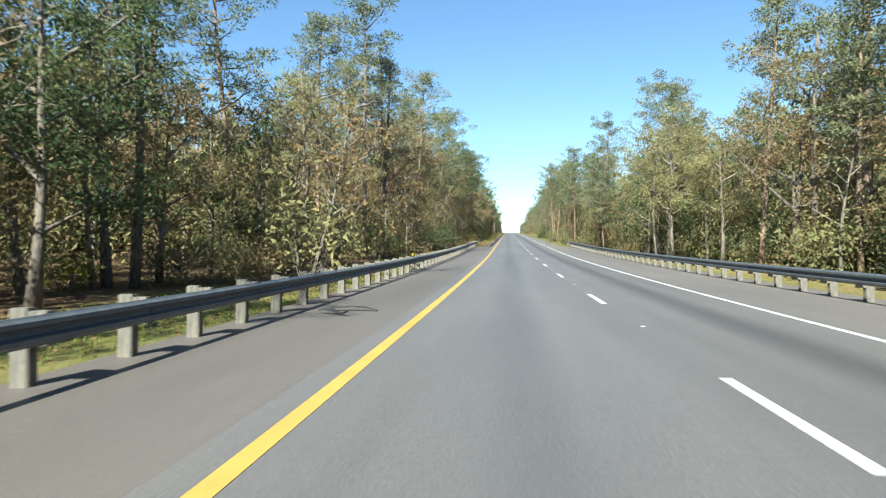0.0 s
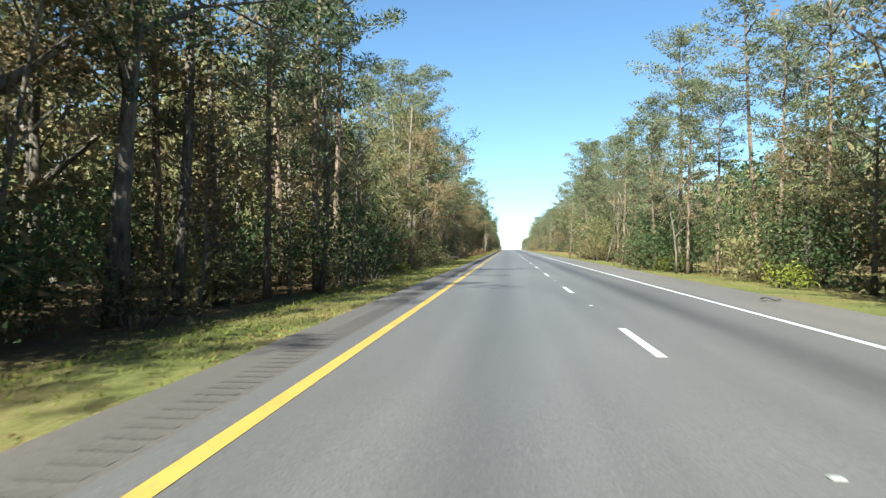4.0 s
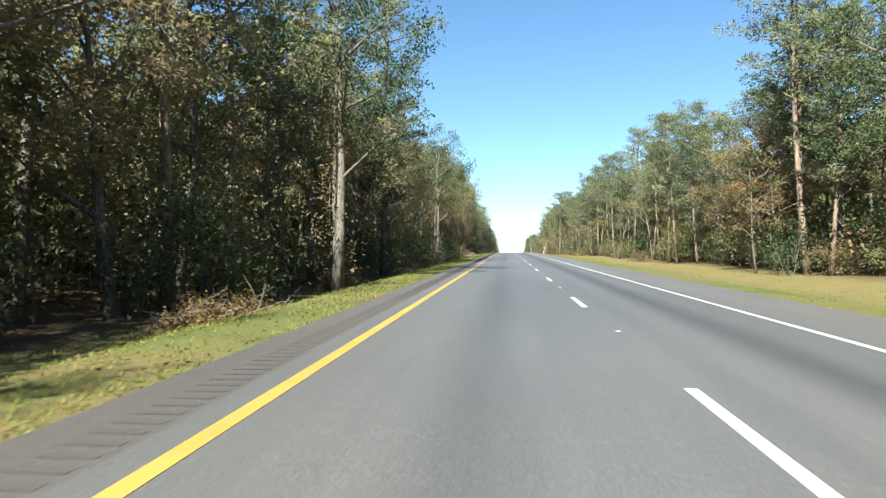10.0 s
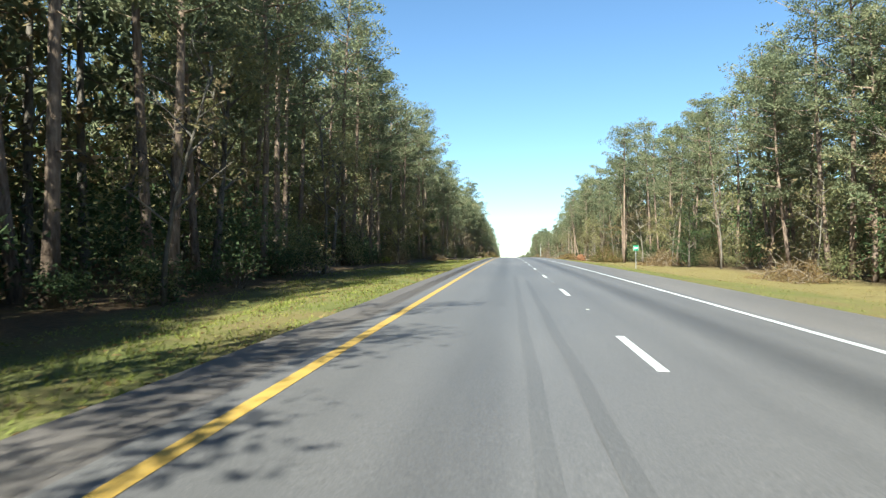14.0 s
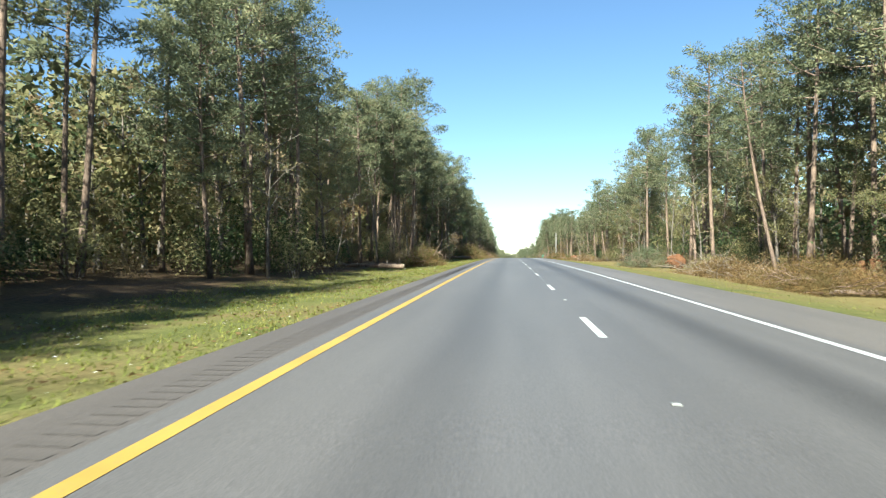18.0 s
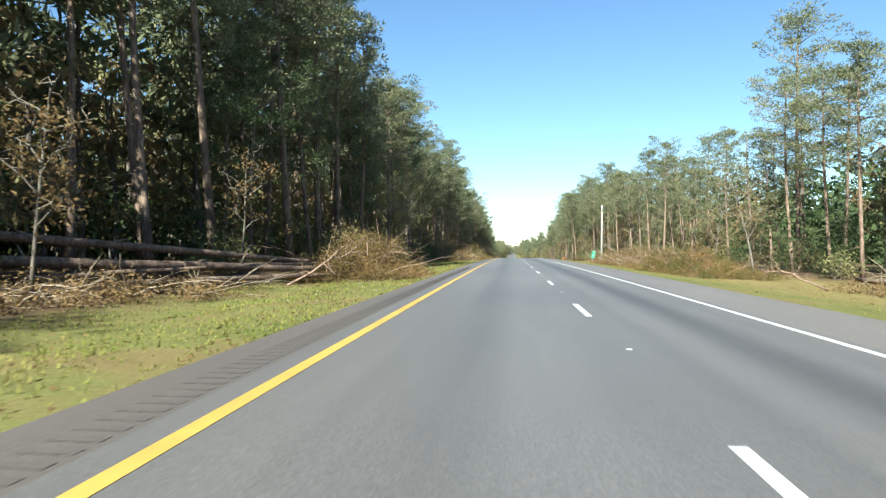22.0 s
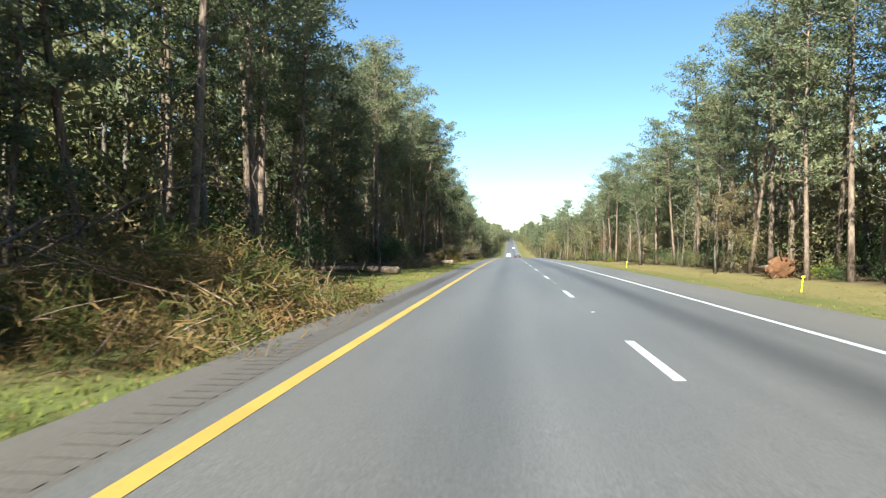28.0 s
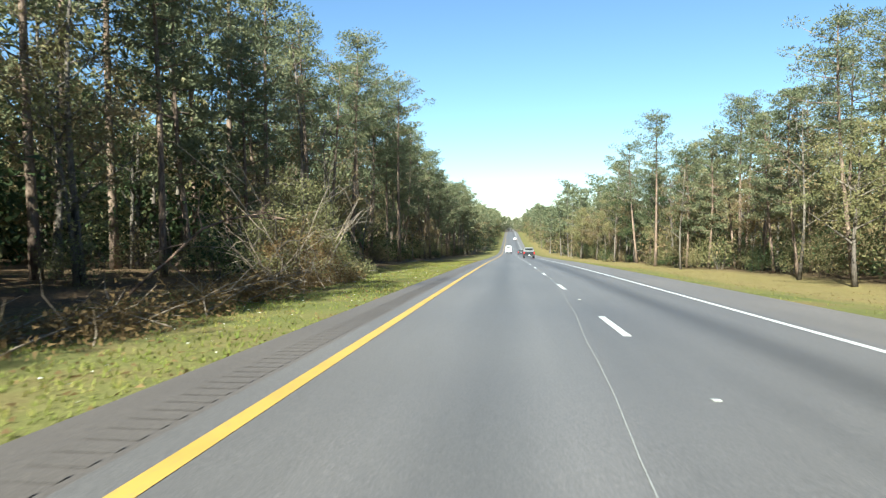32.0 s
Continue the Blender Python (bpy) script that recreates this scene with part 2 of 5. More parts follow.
def mesh_of(name, verts, faces, *mats, smooth=False, slots=None):
    """A mesh from an array of points and an array of faces of one size (or a list of faces)."""
    me = bpy.data.meshes.new(name)
    v = np.asarray(verts, dtype=np.float32).reshape(-1, 3)
    if isinstance(faces, np.ndarray):
        k = faces.shape[1]
        me.vertices.add(len(v))
        me.vertices.foreach_set("co", v.ravel())
        me.loops.add(faces.size)
        me.loops.foreach_set("vertex_index", faces.astype(np.int32).ravel())
        me.polygons.add(len(faces))
        me.polygons.foreach_set("loop_start", np.arange(0, faces.size, k, dtype=np.int32))
        me.update(calc_edges=True)
    else:
        me.from_pydata([tuple(map(float, p)) for p in v], [], faces)
        me.update()
    for m in mats:
        me.materials.append(m)
    if slots is not None:
        me.polygons.foreach_set("material_index", np.asarray(slots, dtype=np.int32))
    if smooth:
        me.polygons.foreach_set("use_smooth", np.ones(len(me.polygons), dtype=bool))
    return me


def part(name, mesh, parent, label="", m=None):
    """Links a mesh as one object under a thing or under a part."""
    if isinstance(mesh, bmesh.types.BMesh):
        data = bpy.data.meshes.new(name)
        mesh.to_mesh(data)
        mesh.free()
        mesh = data
    ob = new(name, mesh)
    ob.parent = parent
    if m is not None:
        ob.matrix_basis = m
    return tagged(ob, label)


def thing(name, m, label, category, group="", kind=""):
    ob = new(name)
    ob.empty_display_size = 0.3
    ob.matrix_basis = m
    return tagged(ob, label, category, group, kind)


def box_bm(bm, cx, cy, cz, sx, sy, sz, bev=0.0):
    r = bmesh.ops.create_cube(bm, size=1.0, matrix=Matrix.Translation((cx, cy, cz)) @ Matrix.Diagonal((sx, sy, sz, 1)))
    if bev:
        es = list({e for v in r["verts"] for e in v.link_edges})
        bmesh.ops.bevel(bm, geom=es, offset=bev, segments=2, affect="EDGES")


def box_mesh(name, mat, *boxes, bev=0.0):
    bm = bmesh.new()
    for b in boxes:
        box_bm(bm, *b, bev=bev)
    me = bpy.data.meshes.new(name)
    bm.to_mesh(me)
    bm.free()
    me.materials.append(mat)
    return me


class Pile:
    """Collects points and faces of equal size, to become one mesh."""

    def __init__(self):
        self.v, self.f, self.n = [], [], 0

    def add(self, v, f):
        self.v.append(v)
        self.f.append(f + self.n)
        self.n += len(v)

    def arrays(self):
        return np.concatenate(self.v), np.concatenate(self.f)


def tube(points, radii, sides=6, caps=True):
    """A tapered tube of triangles along a bent line."""
    p = np.asarray(points, float)
    rings = []
    for k in range(len(p)):
        d = p[min(k + 1, len(p) - 1)] - p[max(k - 1, 0)]
        d = d / (np.linalg.norm(d) + 1e-9)
        a = np.cross(d, (0.0, 0.0, 1.0) if abs(d[2]) < 0.9 else (1.0, 0.0, 0.0))
        a /= np.linalg.norm(a)
        b = np.cross(d, a)
        w = np.arange(sides) * 2 * math.pi / sides
        rings.append(p[k] + radii[k] * (np.cos(w)[:, None] * a + np.sin(w)[:, None] * b))
    v = np.concatenate(rings + [p[:1], p[-1:]])
    f = []
    for k in range(len(p) - 1):
        for s in range(sides):
            a, b = k * sides + s, k * sides + (s + 1) % sides
            f += [(a, b, b + sides), (a, b + sides, a + sides)]
    if not caps:
        return v[:-2], np.array(f)
    e0, e1, last = len(v) - 2, len(v) - 1, (len(p) - 1) * sides
    for s in range(sides):
        f += [(e0, (s + 1) % sides, s), (e1, last + s, last + (s + 1) % sides)]
    return v, np.array(f)


def unit(rng, n, up=0.0):
    d = rng.normal(size=(n, 3))
    d[:, 2] += up
    return d / np.linalg.norm(d, axis=1)[:, None]


def blades(rng, centre, n, spread, length, width, up=0.3):
    """Needle bunches: thin triangles that fan out of a point."""
    d = unit(rng, n, up)
    side = np.cross(d, unit(rng, n))
    side /= np.linalg.norm(side, axis=1)[:, None] + 1e-9
    root = centre + rng.normal(size=(n, 3)) * spread
    ln = length * rng.uniform(0.6, 1.15, (n, 1))
    w = width * rng.uniform(0.7, 1.3, (n, 1))
    v = np.stack([root - side * w * 0.5, root + side * w * 0.5, root + d * ln], 1).reshape(-1, 3)
    return v, np.arange(3 * n).reshape(n, 3)


def leaves(rng, centre, n, spread, size, flat=0.8):
    """Loose leaves round a point: small pointed blades that face outward and up, each at its own slant."""
    off = rng.normal(size=(n, 3)) * np.array([spread, spread, spread * flat])
    c = centre + off
    face = off / (spread + 1e-6) * 0.5 + rng.normal(size=(n, 3)) * 0.7 + np.array([0, 0, 0.55])
    face /= np.linalg.norm(face, axis=1)[:, None] + 1e-9
    d = np.cross(face, unit(rng, n))
    d /= np.linalg.norm(d, axis=1)[:, None] + 1e-9
    side = np.cross(face, d)
    s = size * rng.uniform(0.6, 1.35, (n, 1))
    v = np.stack([c - d * s * 0.48 - side * s * 0.30, c - d * s * 0.42 + side * s * 0.33, c + d * s * 0.76], 1).reshape(-1, 3)
    return v, np.arange(3 * n).reshape(n, 3)

# ---------------------------------------------------------------- ground, road and markings


def swale(x, y):
    """Height of the ground above the road's own height, across the road."""
    knots = [-2500.0, -200.0, -110.0, -60.0, -24.0, -15.0, -10.5, -7.4, -5.4, 5.4, 8.0, 12.0, 17.0, 24.0, 60.0, 110.0, 200.0, 2500.0]
    # beyond 60 m both sides are banked up, added to block low sky
    rise = [9.0, 9.0, 6.5, 1.2, 0.35, -0.05, -0.32, -0.12, -0.10, -0.10, -0.16, -0.35, 0.05, 0.45, 1.0, 6.5, 9.0, 9.0]
    z = np.interp(x, knots, rise)
    bank = np.interp(y, [85, 110, 480, 540], [0, 1, 1, 0])
    z = z + bank * np.interp(x, [-60.0, -16.0, -11.0, -7.8], [-0.9, -1.1, -0.75, 0.0])
    bank_right = np.interp(y, [100, 200, 480], [0, 0.6, 1])
    z = z + bank_right * np.interp(x, [6.5, 12.0, 18.0, 60.0], [0.0, -0.3, -1.0, -1.2])
    rough = 0.05 * np.sin(x * 1.3 + y * 0.21) * np.sin(y * 0.37 + x * 0.4) + 0.06 * np.sin(y * 0.11 + x * 0.09)
    away = np.clip((np.abs(x) - 7.0) / 4.0, 0, 1)
    return z + rough * away * np.interp(y, [1900, 2600], [1, 0])


def ground_z(x, y):
    return road_z(y) + float(swale(np.array(x), np.array(y)))


def sheet(name, xs, ys, zfun, mat, label, category, kind="structure"):
    X, Y = np.meshgrid(xs, ys)
    Z = zfun(X, Y)
    v = np.stack([X, Y, Z], -1).reshape(-1, 3)
    w = len(xs)
    i = (np.arange(len(ys) - 1)[:, None] * w + np.arange(w - 1)[None, :]).ravel()
    f = np.stack([i, i + 1, i + 1 + w, i + w], 1)
    ob = new(name, mesh_of(name, v, f, mat, smooth=True))
    return tagged(ob, label, category, "", kind)


ALONG = np.concatenate([[-2500.0, -800.0], np.arange(-300.0, 1500.0, 3.0), np.arange(1500.0, 2100.0, 10.0), [2100.0, 2400.0, 3000.0, 4200.0]])
road_prof = np.vectorize(road_z)
ACROSS = np.concatenate([[-2500.0, -700.0, -200.0, -110.0, -85.0, -60.0, -40.0, -30.0], np.arange(-24.0, -6.9, 1.0), [-6.2, -5.4, 5.4, 6.2],
                         np.arange(7.0, 24.1, 1.0), [30.0, 40.0, 60.0, 85.0, 110.0, 200.0, 700.0, 2500.0]])
sheet("ground", ACROSS, ALONG, lambda X, Y: road_prof(Y) + swale(X, Y), VERGE,
      "grassy verge and sandy woodland floor beside the highway", "ground")
sheet("road", np.array([-4.5, -2.2, 0.0, 1.6, 3.55]), ALONG, lambda X, Y: road_prof(Y), ASPHALT,
      "two-lane grey asphalt carriageway of a straight highway", "road")
sheet("shoulder_left", np.array([-5.5, -4.5]), ALONG, lambda X, Y: road_prof(Y) - 0.002, SHOULDER,
      "narrow dark asphalt shoulder beside the yellow line", "shoulder")
sheet("shoulder_right", np.array([3.55, 5.6]), ALONG, lambda X, Y: road_prof(Y) - 0.002, SHOULDER_PALE,
      "pale worn asphalt shoulder beside the white edge line", "shoulder")
sheet("shoulder_apron", np.array([-7.6, -5.5]), np.arange(-40.0, 101.0, 3.0), lambda X, Y: road_prof(Y) - 0.006 + (X + 5.5) * 0.01, SHOULDER,
      "wider asphalt shoulder reaching under the guardrail", "shoulder")
sheet("shoulder_apron_right", np.array([5.6, 7.6]), np.arange(-40.0, 101.0, 3.0), lambda X, Y: road_prof(Y) - 0.006 - (X - 5.6) * 0.01, SHOULDER_PALE,
      "sandy asphalt strip reaching under the guardrail", "shoulder")
MARK = np.concatenate([np.arange(-60.0, 1500.0, 3.0), np.arange(1500.0, 2000.0, 10.0)])
sheet("yellow_edge_line", np.array([-4.17, -3.99]), MARK, lambda X, Y: road_prof(Y) + 0.005, YELLOW,
      "solid yellow edge line painted on the asphalt", "road marking")
sheet("white_edge_line", np.array([3.17, 3.32]), MARK, lambda X, Y: road_prof(Y) + 0.005, WHITE,
      "solid white edge line painted on the asphalt", "road marking")

# ---------------------------------------------------------------- plants: patterns built once


def clump(rng, c, r, n, length, width, flat=0.5):
    """A flattened cloud of needle tufts: blades that point outward and face up and out."""
    out = unit(rng, n, 0.25)
    root = c + out * r * np.array([1, 1, flat]) * rng.uniform(0.15, 1.0, (n, 1)) ** 0.5
    d = out * np.array([1, 1, 0.7]) + unit(rng, n, 0.35) * 0.75
    d /= np.linalg.norm(d, axis=1)[:, None] + 1e-9
    face = out + rng.normal(size=(n, 3)) * 0.45 + np.array([0, 0, 0.5])
    side = np.cross(d, face)
    side /= np.linalg.norm(side, axis=1)[:, None] + 1e-9
    ln = length * rng.uniform(0.6, 1.2, (n, 1))
    w = width * rng.uniform(0.7, 1.3, (n, 1))
    v = np.stack([root - side * w * 0.5, root + side * w * 0.5, root + d * ln], 1).reshape(-1, 3)
    return v, np.arange(3 * n).reshape(n, 3)


def pine_parts(seed, tall, limbs=26, bare=0.5, clumps=3, blade_n=84, blade=0.30, width=0.105, snapped=0.0, sides=7, rings=9, wide=1.0):
    """Trunk, limbs and crown of a tall pine: a rounded top of separate needle clouds on bare limbs."""
    rng = np.random.default_rng(seed)
    bend = rng.normal(size=2) * 0.45
    ts = np.linspace(0, 1, rings)
    line = np.stack([bend[0] * np.sin(ts * 2.6), bend[1] * np.sin(ts * 1.9), ts * tall * 0.97], 1)
    rad = (0.0085 * tall) * (1.1 - ts) ** 0.75 + 0.012
    rad[0] *= 1.3
    lim, crown = Pile(), Pile()
    reach_most = 0.185 * tall * wide
    for k in range(limbs):
        u = (k + rng.uniform(0, 1)) / limbs
        h = bare + (0.97 - bare) * u
        foot = np.array([np.interp(h, ts, line[:, 0]), np.interp(h, ts, line[:, 1]), h * tall * 0.97])
        reach = reach_most * (0.45 + 0.55 * math.sin(math.pi * (0.12 + 0.66 * u))) * (1 - 0.32 * u ** 3) * rng.uniform(0.6, 1.15)
        a = k * 2.4 + rng.uniform(-0.6, 0.6)
        tip = foot + np.array([math.cos(a) * reach, math.sin(a) * reach, reach * (rng.uniform(-0.05, 0.3) + 0.55 * u)])
        mid = (foot + tip) / 2 + np.array([0, 0, -0.08 * reach])
        if sides > 5 or k % 3 == 0:
            lim.add(*tube([foot, mid, tip], [0.035 + 0.012 * reach, 0.035, 0.014], 3, False))
        if rng.uniform() < snapped:
            continue
        for j in range(clumps):
            w = (1.0, 0.66, 0.36, 0.85)[j % 4] + rng.uniform(-0.1, 0.05)
            c = foot + (tip - foot) * w + rng.normal(size=3) * (0.16, 0.16, 0.10)
            crown.add(*clump(rng, c, rng.uniform(0.55, 1.0) * tall / 21, blade_n, blade, width))
    for k in range(7):
        c = line[-1] + rng.normal(size=3) * (0.9, 0.9, 0.4)
        crown.add(*clump(rng, c, 0.8 * tall / 21, blade_n, blade, width))
    for k in range(9 if sides > 5 else 2):
        h = bare * rng.uniform(0.3, 1.0)
        foot = np.array([np.interp(h, ts, line[:, 0]), np.interp(h, ts, line[:, 1]), h * tall * 0.97])
        d = unit(rng, 1, 0.2)[0] * rng.uniform(0.5, 1.8)
        lim.add(*tube([foot, foot + d * 0.6, foot + d + (0, 0, -0.1)], [0.03, 0.02, 0.008], 3, False))
    lim.add(*tube(line, rad, sides, sides > 5))
    return lim.arrays(), crown.arrays()


def vine_parts(seed, tall, columns=26, leaf_n=60):
    """A bare trunk wrapped in hanging vines from the ground almost to its broken top."""
    rng = np.random.default_rng(seed)
    ts = np.linspace(0, 1, 7)
    line = np.stack([0.4 * np.sin(ts * 2.4 + seed), 0.3 * np.sin(ts * 3.0), ts * tall], 1)
    lim, crown = Pile(), Pile()
    lim.add(*tube(line, 0.011 * tall * (1.15 - ts) ** 0.8 + 0.02, 7))
    for k in range(columns):
        h = rng.uniform(0.06, 0.95)
        foot = np.array([np.interp(h, ts, line[:, 0]), np.interp(h, ts, line[:, 1]), h * tall])
        a, r = rng.uniform(0, 6.283), rng.uniform(0.2, 1.0) * (1.25 - 0.6 * h)
        c = foot + np.array([math.cos(a) * r, math.sin(a) * r, 0])
        v, f = leaves(rng, c, leaf_n, 0.34, 0.15, 2.6)
        v[:, 2] = np.maximum(v[:, 2], 0.03)
        crown.add(v, f)
        if k % 2 == 0:
            lim.add(*tube([foot, c + (0, 0, 0.4), c + (0, 0, -1.6)], [0.03, 0.02, 0.01], 3, False))
    return lim.arrays(), crown.arrays()


def hardwood_parts(seed, tall, clusters=46, leaf_n=22, leaf=0.30, fork=0.38, wide=1.0, twigs=3, stout=1.0):
    """Trunk, limbs and crown of a broad-leaved tree."""
    rng = np.random.default_rng(seed)
    ts = np.linspace(0, 1, 6)
    bend = rng.normal(size=2) * 0.5
    stem_h = tall * rng.uniform(0.72, 0.85)
    line = np.stack([bend[0] * ts ** 1.5 + 0.15 * np.sin(ts * 5), bend[1] * ts ** 1.5, ts * stem_h], 1)
    rad = (0.0115 * tall * (1.1 - ts) ** 0.9 + 0.02) * stout
    rad[0] *= 1.35
    trunk = tube(line, rad, 7 if twigs > 1 else 5, twigs > 1)
    lim, crown, tips = Pile(), Pile(), []
    for k in range(9):
        h = fork + (1 - fork) * (k + rng.uniform(0, 0.8)) / 9
        foot = np.array([np.interp(h, ts, line[:, 0]), np.interp(h, ts, line[:, 1]), h * stem_h])
        a = k * 2.4 + rng.uniform(-0.5, 0.5)
        length = tall * 0.20 * wide * rng.uniform(0.7, 1.25) * (1.15 - 0.5 * h)
        tip = foot + np.array([math.cos(a) * length, math.sin(a) * length, length * rng.uniform(0.45, 1.1)])
        mid = (foot + tip) / 2 + rng.normal(size=3) * 0.18
        if twigs > 1 or k % 2 == 0:
            lim.add(*tube([foot, mid, tip], [(0.05 + 0.02 * length) * stout, 0.05 * stout, 0.025 * stout], 4 if twigs > 1 else 3, False))
        tips += [tip, mid]
        for j in range(twigs):
            s = mid + (tip - mid) * rng.uniform(0.0, 0.8)
            e = s + unit(rng, 1, 0.5)[0] * length * rng.uniform(0.35, 0.65)
            if twigs > 1:
                lim.add(*tube([s, (s + e) / 2 + rng.normal(size=3) * 0.1, e], [0.045 * stout, 0.03 * stout, 0.012 * stout], 3, False))
            tips.append(e)
    tips.append(line[-1] + np.array([0, 0, tall * 0.06]))
    for k in range(clusters):
        c = tips[k % len(tips)] + rng.normal(size=3) * np.array([0.75, 0.75, 0.55]) * (0.4 + 0.02 * tall)
        crown.add(*leaves(rng, c, leaf_n, 0.36 * (0.5 + 0.035 * tall), leaf, 0.6))
    lim.add(*trunk)
    return lim.arrays(), crown.arrays()


def shrub_parts(seed, tall, wide, clusters=16, leaf_n=20, leaf=0.20):
    rng = np.random.default_rng(seed)
    lim, crown = Pile(), Pile()
    for k in range(clusters):
        a, r = rng.uniform(0, 6.283), wide * math.sqrt(rng.uniform(0, 1)) * 0.8
        h = tall * rng.uniform(0.25, 1.0) * (1 - 0.45 * (r / wide) ** 2)
        c = np.array([math.cos(a) * r, math.sin(a) * r, h])
        if k % 2 == 0:
            foot = np.array([c[0] * 0.25, c[1] * 0.25, -0.1])
            lim.add(*tube([foot, foot * 0.4 + c * 0.6 + rng.normal(size=3) * 0.1, c], [0.035, 0.022, 0.01], 3, False))
        crown.add(*leaves(rng, c, leaf_n, 0.16 * (tall + wide) * 0.62, leaf))
    v, f = crown.arrays()
    v[:, 2] = np.maximum(v[:, 2], 0.02)
    return lim.arrays(), (v, f)


def meshes_of(parts, names, mats):
    return [mesh_of(n, p[0], p[1], m, smooth=(n == "trunk")) for p, n, m in zip(parts, names, mats)]


TREE = ("trunk", "crown")
SHRUB = ("branchwork", "foliage")
PINES = [meshes_of(pine_parts(100 + k, h, n, b, wide=w), TREE, (PINEBARK, NEEDLES))
         for k, (h, b, n, w) in enumerate(((21.0, 0.46, 25, 0.95), (23.5, 0.54, 23, 1.0), (19.0, 0.34, 29, 1.0), (17.0, 0.28, 29, 1.1), (25.0, 0.58, 23, 0.92)))]
SPARSE = [meshes_of(pine_parts(140 + k, h, 17, 0.58, 3, 70, snapped=0.3), TREE, (PINEBARK, NEEDLES))
          for k, h in enumerate((22.0, 19.5, 24.0))]
WOODS = [meshes_of(hardwood_parts(200 + k, h, 124, 66, 0.155, fork, 1.3), TREE, (GREYBARK, mat))
         for k, (h, fork, mat) in enumerate(((15.0, 0.3, OLIVE), (18.0, 0.35, OLIVE), (13.0, 0.22, RUST), (16.5, 0.3, RUST),
                                             (14.0, 0.2, DARKLEAF), (19.0, 0.35, DARKLEAF), (11.0, 0.15, OLIVE)))]
VINES = [meshes_of(vine_parts(280 + k, h), TREE, (GREYBARK, mat)) for k, (h, mat) in enumerate(((13.0, RUST), (16.0, DEADLEAF), (10.0, OLIVE)))]
BUSHES = [meshes_of(shrub_parts(300 + k, h, w, 22, 24, lf * 1.05), SHRUB, (GREYBARK, mat))
          for k, (h, w, lf, mat) in enumerate(((3.2, 1.9, 0.20, DARKLEAF), (4.4, 2.0, 0.22, OLIVE), (2.2, 1.7, 0.17, RUST),
                                               (1.5, 1.4, 0.15, BRIGHT), (5.5, 2.2, 0.24, DARKLEAF), (3.8, 1.8, 0.22, RUST), (2.8, 1.9, 0.19, OLIVE)))]


def plant(name, meshes, names, x, y, size, turn, label, category, group, lean=(0.0, 0.0)):
    e = thing(name, pose(x, y, ground_z(x, y) - 0.06, lean[0], lean[1], turn) @ Matrix.Diagonal((size, size, size, 1)), label, category, group)
    for n, me in zip(names, meshes):
        part(n, me, e)
    return e


# ---------------------------------------------------------------- the woods' front rows, tree by tree
rng = np.random.default_rng(7)
PINE_LABEL = "tall long-needled pine with a bare reddish trunk"
WOOD_LABELS = ("leafy olive-green oak at the wood's edge", "leafy olive-green oak at the wood's edge", "young oak with rusty autumn leaves",
               "tall oak with rusty autumn leaves", "dense dark evergreen oak at the wood's edge", "tall dark evergreen oak at the wood's edge", "low olive-green oak at the wood's edge")


def front(side, y):
    """Distance of the woods' edge from the lane line, and the size of its trees, along the road."""
    if side < 0:
        d = np.interp(y, [0, 90, 120, 200, 280, 300, 370, 395, 440, 470, 500, 640, 760, 900, 1000, 1200, 1300, 1400], [13.6, 13.6, 13.2, 12.8, 13.6, 15.2, 15.4, 13.0, 13.0, 13.8, 14, 15.2, 14.5, 14.5, 14.5, 15.0, 15.0, 12.0])
        d += 1.0 + 1.3 * math.sin(y / 6.1) + 0.9 * math.sin(y / 2.7 + 1.0)
        s = np.interp(y, [0, 20, 60, 110, 160, 230, 330, 400, 480, 520, 620, 660, 715, 740, 780, 830, 870, 900, 960, 1000, 1100, 1180, 1300],
                      [0.75, 0.62, 0.90, 1.05, 1.15, 1.2, 1.25, 1.15, 1.1, 1.05, 0.95, 0.78, 0.82, 1.02, 1.02, 1.1, 1.0, 0.9, 0.88, 0.98, 0.95, 0.85, 0.82])
    else:
        d = np.interp(y, [0, 80, 110, 240, 275, 310, 500, 700, 760, 900, 1000, 1200, 1300, 1400], [12.0, 11.5, 8.0, 8.4, 13.0, 19.5, 20.5, 19, 21, 21.5, 19.5, 20, 18, 14])
        d += 0.6 + 1.3 * math.sin(y / 6.9 + 2.0) + 0.9 * math.sin(y / 3.1)
        s = np.interp(y, [0, 60, 140, 220, 265, 280, 330, 375, 410, 440, 520, 600, 720, 760, 820, 870, 930, 960, 1000, 1060, 1100, 1160, 1200, 1300], [0.80, 0.80, 0.66, 0.58, 0.72, 0.80, 0.9, 1.08, 1.08, 0.95, 0.92, 0.90, 0.92, 0.96, 0.8, 0.76, 0.80, 0.92, 1.02, 1.0, 0.95, 0.84, 0.82, 0.9])
    return float(d), float(s)


def gap(side, y):
    """How far the storm has opened the woods there, 0 to 1."""
    if side > 0:
        return float(np.interp(y, [724, 730, 746, 752, 846, 854, 904, 914], [0, 0.75, 0.75, 0, 0, 0.92, 0.92, 0]))
    return float(np.interp(y, [74, 80, 98, 104, 250, 256, 278, 284, 286, 292, 318, 326, 430, 438, 452, 460, 768, 774, 812, 816, 1146, 1154, 1190, 1198], [0, 0.4, 0.4, 0, 0, 0.35, 0.35, 0, 0, 0.6, 0.6, 0, 0, 0.25, 0.25, 0, 0, 0.6, 0.6, 0, 0, 0.35, 0.35, 0]))


